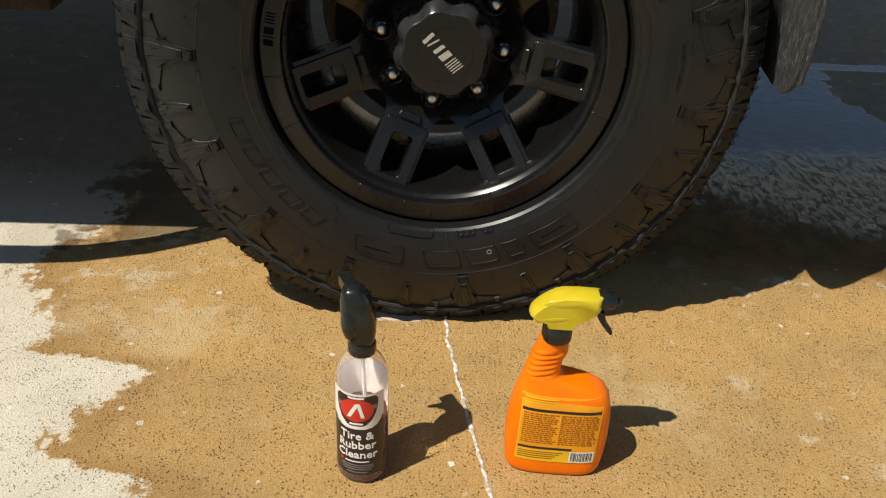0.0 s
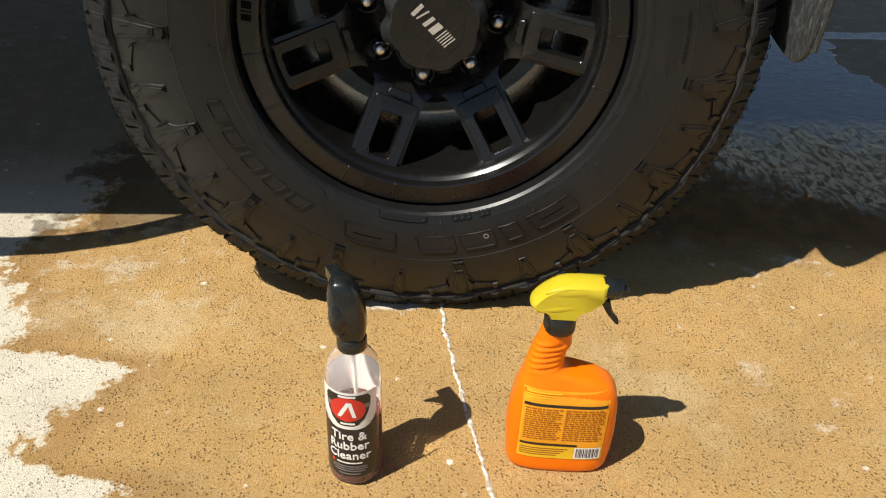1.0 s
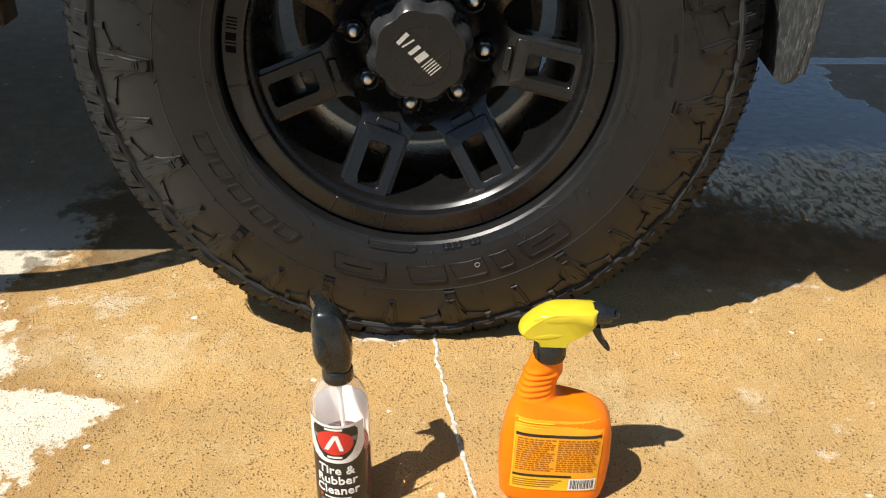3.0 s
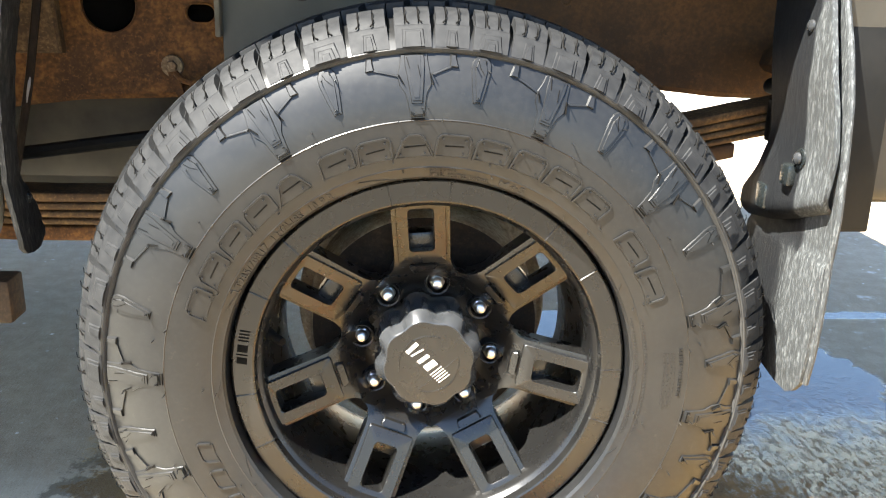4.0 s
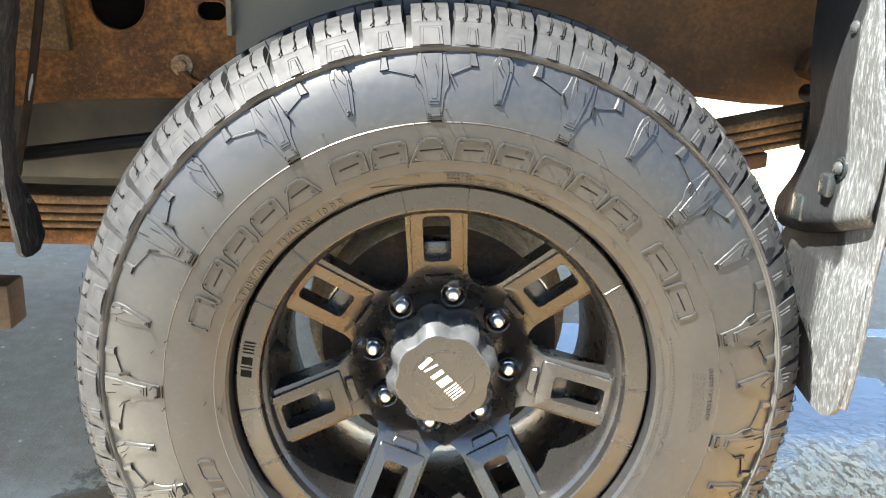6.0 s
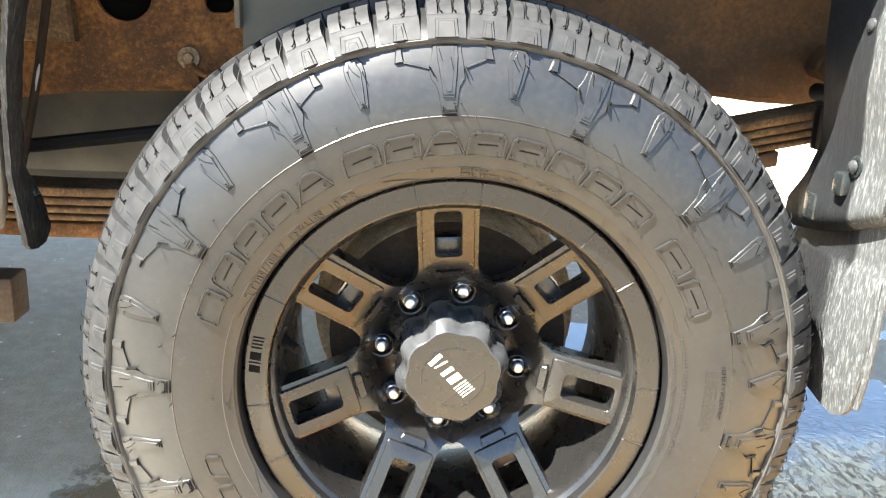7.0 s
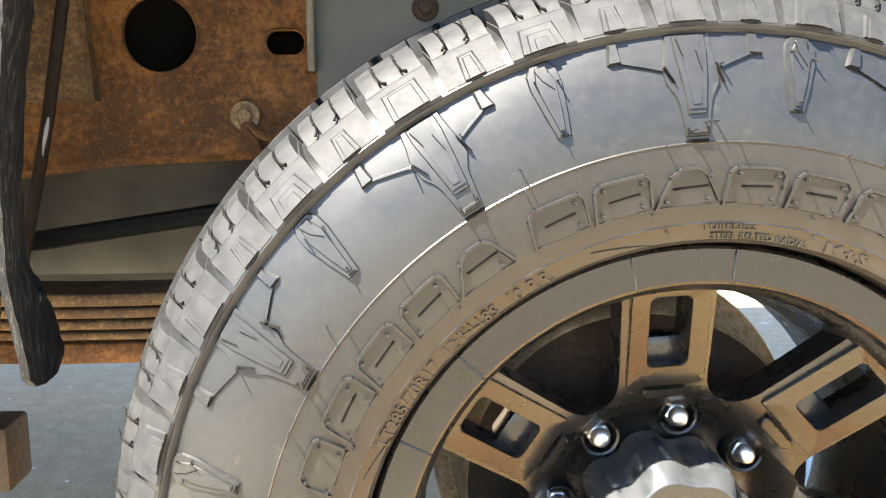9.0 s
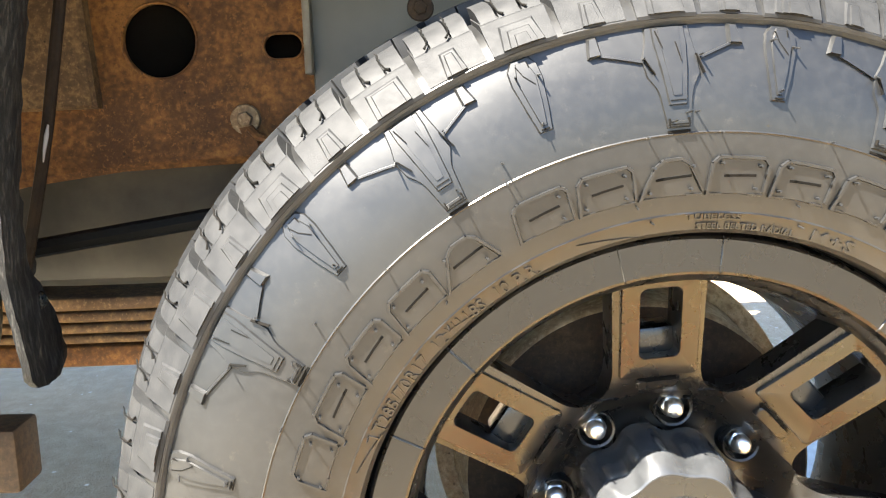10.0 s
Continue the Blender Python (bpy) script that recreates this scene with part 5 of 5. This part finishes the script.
def wrapped(outline_rows, out):
    """A patch on the bottle's side from rows of (height, left, right)."""
    bm = bmesh.new()
    rows = []
    for z, a, b in outline_rows:
        rows.append([bm.verts.new(on_bottle(a + (b - a) * k / 16, z, out)) for k in range(17)])
    for p, q in zip(rows, rows[1:]):
        for k in range(16):
            bm.faces.new((p[k], p[k + 1], q[k + 1], q[k]))
    return bm


def ellipse_rows(z0, hz, hu, n=14):
    return [(z0 + hz * math.sin(t), -hu * math.cos(t), hu * math.cos(t)) for t in (radians(-89 + 178 * k / n) for k in range(n + 1))]


label1 = part("label", wrapped([(z, -0.041, 0.033) for z in (0.0125, 0.04, 0.075)], 0.0002), LABEL_BLACK, B1, "black and white printed label")
bm = wrapped([(z, 0.050, 0.134) for z in (0.03, 0.08, 0.116)], -0.0012)
part("label_back", bm, LABEL_WHITE, label1)
part("label_top", wrapped([(0.075, -0.041, 0.033), (0.082, -0.041, 0.033)], 0.0002), LABEL_BLACK, label1)
part("label_shield", wrapped([(0.0705, -0.012, 0.012), (0.0715, -0.018, 0.018), (0.074, -0.026, 0.024), (0.079, -0.036, 0.029), (0.085, -0.041, 0.033), (0.1085, -0.041, 0.033), (0.112, -0.041, 0.033)], 0.0004), LABEL_WHITE, label1)
part("badge_ring", wrapped([(0.0745, -0.0070, 0.0070), (0.0760, -0.0115, 0.0115), (0.0815, -0.0178, 0.0178), (0.089, -0.0222, 0.0222), (0.098, -0.0248, 0.0248), (0.1055, -0.0250, 0.0250), (0.1095, -0.0215, 0.0215)], 0.0006), LABEL_BLACK, label1)
part("badge_wing", wrapped([(0.094, -0.0245, 0.0245), (0.099, -0.0245, 0.0245)], 0.0007), LABEL_GREY, label1)
part("badge", wrapped(ellipse_rows(0.0930, 0.0132, 0.0195), 0.0008), LABEL_RED, label1)
part("badge_mark", wrapped([(0.0850, -0.0105, -0.0060), (0.0930, -0.0060, -0.0012), (0.1015, -0.0005, 0.0040)], 0.0010), LABEL_WHITE, label1, "plain white slanted stroke")
part("badge_mark", wrapped([(0.0850, 0.0055, 0.0095), (0.0930, 0.0030, 0.0070), (0.1015, 0.0005, 0.0045)], 0.0012), LABEL_WHITE, label1, "plain white slanted stroke")
for z, w in ((0.1078, 0.009), (0.0775, 0.0075)):
    part("print_bar", wrapped([(z - 0.0011, -w, w), (z + 0.0011, -w, w)], 0.0010), LABEL_WHITE, label1)
for text, z in (("Tire &", 0.0580), ("Rubber", 0.0464), ("Cleaner", 0.0348)):
    part("label_words", letters(text, 0.0128, lambda x, y, h, z=z: on_bottle(x * 1.14, z + y, 0.0008 + h), 0.0002, 1.02), LABEL_WHITE, label1, "white printed words", smooth=False)
rng = random.Random(2)
for z, w in ((0.0300, 0.014), (0.0255, 0.019), (0.0228, 0.020), (0.0201, 0.017), (0.0165, 0.012)):
    part("print_bar", wrapped([(z - 0.0008, -w, w), (z + 0.0008, -w, w)], 0.0008), LABEL_WHITE if z > 0.028 else LABEL_GREY, label1)
part("print_bar", wrapped(ellipse_rows(0.0300, 0.0022, 0.0022, 8) and [(z, a - 0.0185, b - 0.0185) for z, a, b in ellipse_rows(0.0300, 0.0022, 0.0022, 8)], 0.0008), LABEL_RED, label1)
# neck collar and trigger head, seen from its back
bm = bmesh.new()
revolve(bm, [(0.0, 0.174), (0.0148, 0.174), (0.0155, 0.1755), (0.0155, 0.1845), (0.0146, 0.187), (0.010, 0.189), (0.0, 0.189)], 40, "z")
part("collar", bm, BLACK_PLASTIC, B1)
HEAD_TURN = 112.0
bm = bmesh.new()


def head_mesh(bm, outline, half, turn, origin=(0, 0), bevel=0.35):
    """A trigger head from its side outline, full in the middle and rounded to both flanks."""
    cx, cz = sum(p[0] for p in outline) / len(outline), sum(p[1] for p in outline) / len(outline)
    rings = []
    for t in (-1.0, -0.86, -0.55, 0.0, 0.55, 0.86, 1.0):
        k = 1 - bevel * abs(t) ** 3.2
        ring = []
        for x, z in outline:
            c = Vector((cx + (x - cx) * k, t * half, cz + (z - cz) * (0.45 + 0.55 * k) if bevel > 0.2 else cz + (z - cz) * k))
            c = pose(0, 0, 0, 0, 0, turn) @ c
            ring.append(bm.verts.new(c + Vector((*origin, 0))))
        rings.append(ring)
    n = len(outline)
    for a, b in zip(rings, rings[1:]):
        for j in range(n):
            bm.faces.new((a[j], a[(j + 1) % n], b[(j + 1) % n], b[j]))
    bm.faces.new(rings[0])
    bm.faces.new(rings[-1][::-1])
    return bm


shell = [(0.168, 0.0, 0.0130, 0.0130), (0.176, -0.0005, 0.0150, 0.0150), (0.188, -0.0015, 0.0178, 0.0165), (0.203, -0.0025, 0.0192, 0.0175), (0.220, -0.0040, 0.0196, 0.0180), (0.233, -0.0055, 0.0184, 0.0175), (0.243, -0.0064, 0.0176, 0.0168), (0.250, -0.0074, 0.0158, 0.0158), (0.258, -0.0084, 0.0132, 0.0145), (0.264, -0.0091, 0.0104, 0.0125), (0.2672, -0.0094, 0.0062, 0.0080)]
rings = []
for z, cx, hx, hy in shell:
    z, hx = 0.183 + (z - 0.168) * 0.74, hx * 0.93
    ring = []
    for k in range(32):
        a = 2 * math.pi * k / 32
        c, s_ = math.cos(a), math.sin(a)
        ring.append(bm.verts.new((cx + hx * math.copysign(abs(c) ** 0.66, c), 0.002 + hy * math.copysign(abs(s_) ** 0.66, s_), z)))
    rings.append(ring)
for a, b in zip(rings, rings[1:]):
    for k in range(32):
        bm.faces.new((a[k], a[(k + 1) % 32], b[(k + 1) % 32], b[k]))
bm.faces.new(rings[0])
bm.faces.new(rings[-1][::-1])
head1 = part("trigger_head", bm, BLACK_PLASTIC, B1, "glossy black trigger head", angle=45)
bm = bmesh.new()
head_mesh(bm, [(0.02, 0.23), (0.028, 0.228), (0.04, 0.214), (0.044, 0.192), (0.04, 0.192), (0.033, 0.211)], 0.005, HEAD_TURN, (-0.004, 0.002), bevel=0.1)
part("trigger", bm, BLACK_PLASTIC, head1)
bm = bmesh.new()
head_mesh(bm, [(0.0, 0.226), (0.02, 0.224), (0.034, 0.228), (0.034, 0.243), (0.016, 0.246), (0.0, 0.246)], 0.0070, HEAD_TURN, (-0.004, 0.002), bevel=0.1)
part("barrel", bm, BLACK_PLASTIC, head1)
bm = bmesh.new()
head_mesh(bm, [(0.032, 0.228), (0.048, 0.229), (0.048, 0.242), (0.032, 0.243)], 0.0065, HEAD_TURN, (-0.004, 0.002), bevel=0.1)
part("nozzle", bm, BLACK_PLASTIC, head1)

bm = bmesh.new()
bmesh.ops.create_uvsphere(bm, u_segments=24, v_segments=14, radius=1.0)
for v in bm.verts:
    p = pose(0, 0, 0, 0, -5, 0) @ Vector((v.co.x * 0.0098, v.co.y * 0.0125, v.co.z * 0.0235))
    v.co = p + Vector((-0.0120, -0.0068, 0.2150))
part("side_panel", bm, BLACK_PLASTIC, head1)

# ---------------------------------------------------------------- orange bottle
B2 = thing("spray_bottle", "orange jug-shaped spray bottle with yellow trigger head and label", "bottle", (0.139, -0.359, 0.0))
B2.scale = (0.955, 0.95, 0.915)
JUG_LEFT = [(0.0, -0.050), (0.003, -0.055), (0.010, -0.058), (0.05, -0.061), (0.085, -0.059), (0.12, -0.053), (0.15, -0.0445), (0.176, -0.0355), (0.188, -0.031)]
JUG_RIGHT = [(0.0, 0.053), (0.003, 0.057), (0.010, 0.060), (0.03, 0.063), (0.06, 0.0645), (0.10, 0.0630), (0.118, 0.0595), (0.129, 0.053), (0.137, 0.041), (0.1415, 0.026), (0.1440, 0.012), (0.1465, 0.003), (0.150, -0.002), (0.156, -0.003), (0.166, -0.001), (0.172, 0.003), (0.188, 0.002)]
JUG_DEEP = [(0.0, 0.025), (0.004, 0.028), (0.010, 0.029), (0.10, 0.029), (0.125, 0.0265), (0.14, 0.0215), (0.15, 0.0175), (0.165, 0.0155), (0.188, 0.0150)]


def smooth_loop(pts, n=4):
    out = []
    m = len(pts)
    for k in range(m):
        p0, p1, p2, p3 = (Vector(pts[(k + d) % m]) for d in (-1, 0, 1, 2))
        for j in range(n):
            t = j / n
            out.append(tuple(0.5 * ((2 * p1) + (p2 - p0) * t + (2 * p0 - 5 * p1 + 4 * p2 - p3) * t * t + (3 * p1 - p0 - 3 * p2 + p3) * t ** 3)))
    return out


def jug():
    """The jug from level slices, each a rounded oblong between its left and right edge."""
    bm = bmesh.new()
    heights = [0.0, 0.003, 0.006, 0.010, 0.018, 0.03, 0.045, 0.06, 0.075, 0.09, 0.10, 0.11, 0.118, 0.124, 0.129, 0.133, 0.137, 0.1395, 0.1415, 0.1428, 0.1440, 0.1452, 0.1465, 0.148, 0.150] + [0.1515 + 0.0013 * k for k in range(20)] + [0.180, 0.188]
    rings = []
    for z in heights:
        tall = 0.150 + (z - 0.150) * 1.42 if z > 0.150 else z
        l, r, d = interp(JUG_LEFT, z), interp(JUG_RIGHT, z), interp(JUG_DEEP, z)
        n = interp([(0.0, 3.4), (0.11, 3.4), (0.145, 2.6), (0.188, 2.0)], z)
        ring = []
        for k in range(48):
            a = 2 * math.pi * k / 48
            c, s = math.cos(a), math.sin(a)
            u, v = math.copysign(abs(c) ** (2 / n), c), math.copysign(abs(s) ** (2 / n), s)
            rib = 0.0010 * math.sin((z - 0.004 * u) * 1150) * max(0.0, min(1.0, (0.75 - u) * 3)) if 0.148 < z < 0.178 else 0.0
            ring.append(bm.verts.new(((l + r) / 2 + ((r - l) / 2 + rib) * u, (d + rib) * v, tall)))
        rings.append(ring)
    for a, b in zip(rings, rings[1:]):
        for k in range(48):
            bm.faces.new((a[k], a[(k + 1) % 48], b[(k + 1) % 48], b[k]))
    bm.faces.new(rings[0])
    bm.faces.new(rings[-1][::-1])
    return bm


TURN2 = pose(0, 0, 0, 0, 0, -5)
part("bottle_body", jug(), ORANGE, B2, "glossy orange plastic jug", at=TURN2, angle=60)


def jug_face(x, z, out):
    l, r, d = interp(JUG_LEFT, z), interp(JUG_RIGHT, z), interp(JUG_DEEP, z)
    n = interp([(0.0, 3.4), (0.11, 3.4), (0.145, 2.6), (0.188, 2.0)], z)
    u = min(0.98, abs(x - (l + r) / 2) / ((r - l) / 2))
    return Vector((x, -d * (1 - u ** n) ** (1 / n) - out, z))


def jug_patch(bm, x0, x1, z0, z1, out, lean=0.0):
    """A printed patch that follows the jug's front."""
    nx, nz = max(1, int(abs(x1 - x0) / 0.006)), max(1, int((z1 - z0) / 0.012))
    rows = []
    for i in range(nz + 1):
        z = z0 + (z1 - z0) * i / nz
        rows.append([bm.verts.new(jug_face(x0 + (x1 - x0) * j / nx + lean * (z - 0.015), z + 0.011, out)) for j in range(nx + 1)])
    for a, b in zip(rows, rows[1:]):
        for j in range(nx):
            bm.faces.new((a[j], a[j + 1], b[j + 1], b[j]))
    return bm


def label_quad(x0, x1, z0, z1, out, material, name, parent, label=""):
    return part(name, jug_patch(bmesh.new(), x0, x1, z0, z1, out, 0.02), material, parent, label)


label2 = part("label", jug_patch(bmesh.new(), -0.0470, 0.0500, 0.0150, 0.1180, 0.0004, 0.02), LABEL_AMBER, B2, "orange and yellow instruction label with a barcode", at=TURN2)
label_quad(-0.0470, 0.0500, 0.0150, 0.0345, 0.0007, LABEL_YELLOW, "label_foot", label2)
label_quad(-0.0450, 0.0480, 0.0955, 0.0995, 0.0008, LABEL_BLACK, "label_band", label2)
label_quad(-0.0450, 0.0200, 0.0355, 0.0390, 0.0008, LABEL_BLACK, "label_band", label2)
for x in (-0.0462, 0.0485):
    label_quad(x, x + 0.0010, 0.0345, 0.0950, 0.0008, LABEL_YELLOW, "label_rule", label2)
rng = random.Random(21)
for col, (x0, x1) in enumerate(((-0.0430, -0.0010), (0.0015, 0.0465))):
    for k in range(16):
        z = 0.0920 - k * 0.0033
        if z < 0.0425:
            break
        x = x0
        bm = bmesh.new()
        end = x1 - 0.008 * rng.random()
        while x < end:
            w = min(0.002 + 0.005 * rng.random(), x1 - x)
            jug_patch(bm, x, x + w, z - 0.0007, z + 0.0008, 0.0009, 0.02)
            x += w + 0.0012
        part("print_line", bm, PRINT_BROWN, label2, smooth=False)
for k in range(4):
    label_quad(-0.0445, 0.010 - 0.004 * k, 0.0300 - 0.0034 * k, 0.0314 - 0.0034 * k, 0.0010, PRINT_BROWN, "print_line", label2)
for k in range(3):
    label_quad(-0.0440, -0.005 - 0.006 * k, 0.1135 - 0.0034 * k, 0.1150 - 0.0034 * k, 0.0009, LABEL_YELLOW, "print_line", label2)
code = label_quad(0.0180, 0.0480, 0.0165, 0.0345, 0.0011, LABEL_WHITE, "barcode", label2)
x = 0.0200
while x < 0.0455:
    w = rng.choice((0.0005, 0.0007, 0.0011))
    label_quad(x, x + w, 0.0190, 0.0330, 0.0014, LABEL_BLACK, "print_line", code)
    x += w + rng.choice((0.0006, 0.0008, 0.0012))
NECK = Matrix.Translation((-0.0130, 0, 0))
bm = bmesh.new()
revolve(bm, [(0.0, 0.200), (0.0160, 0.200), (0.0170, 0.202), (0.0170, 0.2205), (0.0160, 0.2225), (0.0, 0.2225)], 80, "z")
for v in bm.verts:
    if 0.201 < v.co.z < 0.221:
        k = 1 + 0.018 * (1 if int(round(math.atan2(v.co.y, v.co.x) * 40 / math.pi)) % 2 else -1)
        v.co.x, v.co.y = v.co.x * k, v.co.y * k
part("collar", bm, BLACK_PLASTIC, B2, "ribbed black collar", at=NECK)
bm = bmesh.new()
head_mesh(bm, [(-0.032, 0.2336), (-0.0345, 0.2374), (-0.033, 0.2423), (-0.029, 0.2475), (-0.0225, 0.2542), (-0.015, 0.2599), (-0.007, 0.2648), (0.002, 0.2679), (0.02, 0.2690), (0.0435, 0.2688), (0.0460, 0.2675), (0.0460, 0.2505), (0.043, 0.2448), (0.0355, 0.2378), (0.0225, 0.2303), (0.018, 0.2258), (0.017, 0.2198), (-0.013, 0.2198), (-0.016, 0.2265), (-0.022, 0.2299)], 0.0150, -4, bevel=0.14)
head2 = part("trigger_head", bm, YELLOW, B2, "translucent yellow trigger head", at=NECK, angle=46)
bm = bmesh.new()
tube(bm, [(0.040, -0.003, 0.2592), (0.046, -0.003, 0.2590), (0.057, -0.0036, 0.2582), (0.0602, -0.0036, 0.2580), (0.0604, -0.0040, 0.2575), (0.0670, -0.0044, 0.2572), (0.0674, -0.0044, 0.2572)], [0.0118, 0.0118, 0.0108, 0.0092, 0.0044, 0.0040, 0.0030], 20)
part("nozzle", bm, BLACK_PLASTIC, head2)
for px, pz, lean, sx, sz in ((-0.006, 0.2368, -8, 0.0250, 0.0058), (0.006, 0.2585, -6, 0.0270, 0.0075)):
    bm = bmesh.new()
    bmesh.ops.create_uvsphere(bm, u_segments=24, v_segments=12, radius=1.0)
    for v in bm.verts:
        v.co = pose(px, -0.0125 - px * 0.07, pz, 0, lean, -4) @ Vector((v.co.x * sx, v.co.y * 0.0032, v.co.z * sz))
    part("side_swell", bm, YELLOW, head2)
bm = bmesh.new()
head_mesh(bm, smooth_loop([(0.039, 0.246), (0.049, 0.2444), (0.052, 0.2332), (0.057, 0.222), (0.0625, 0.214), (0.060, 0.212), (0.052, 0.2212), (0.044, 0.2332)], 2), 0.0055, -4, bevel=0.1)
part("trigger", bm, BLACK_PLASTIC, head2)
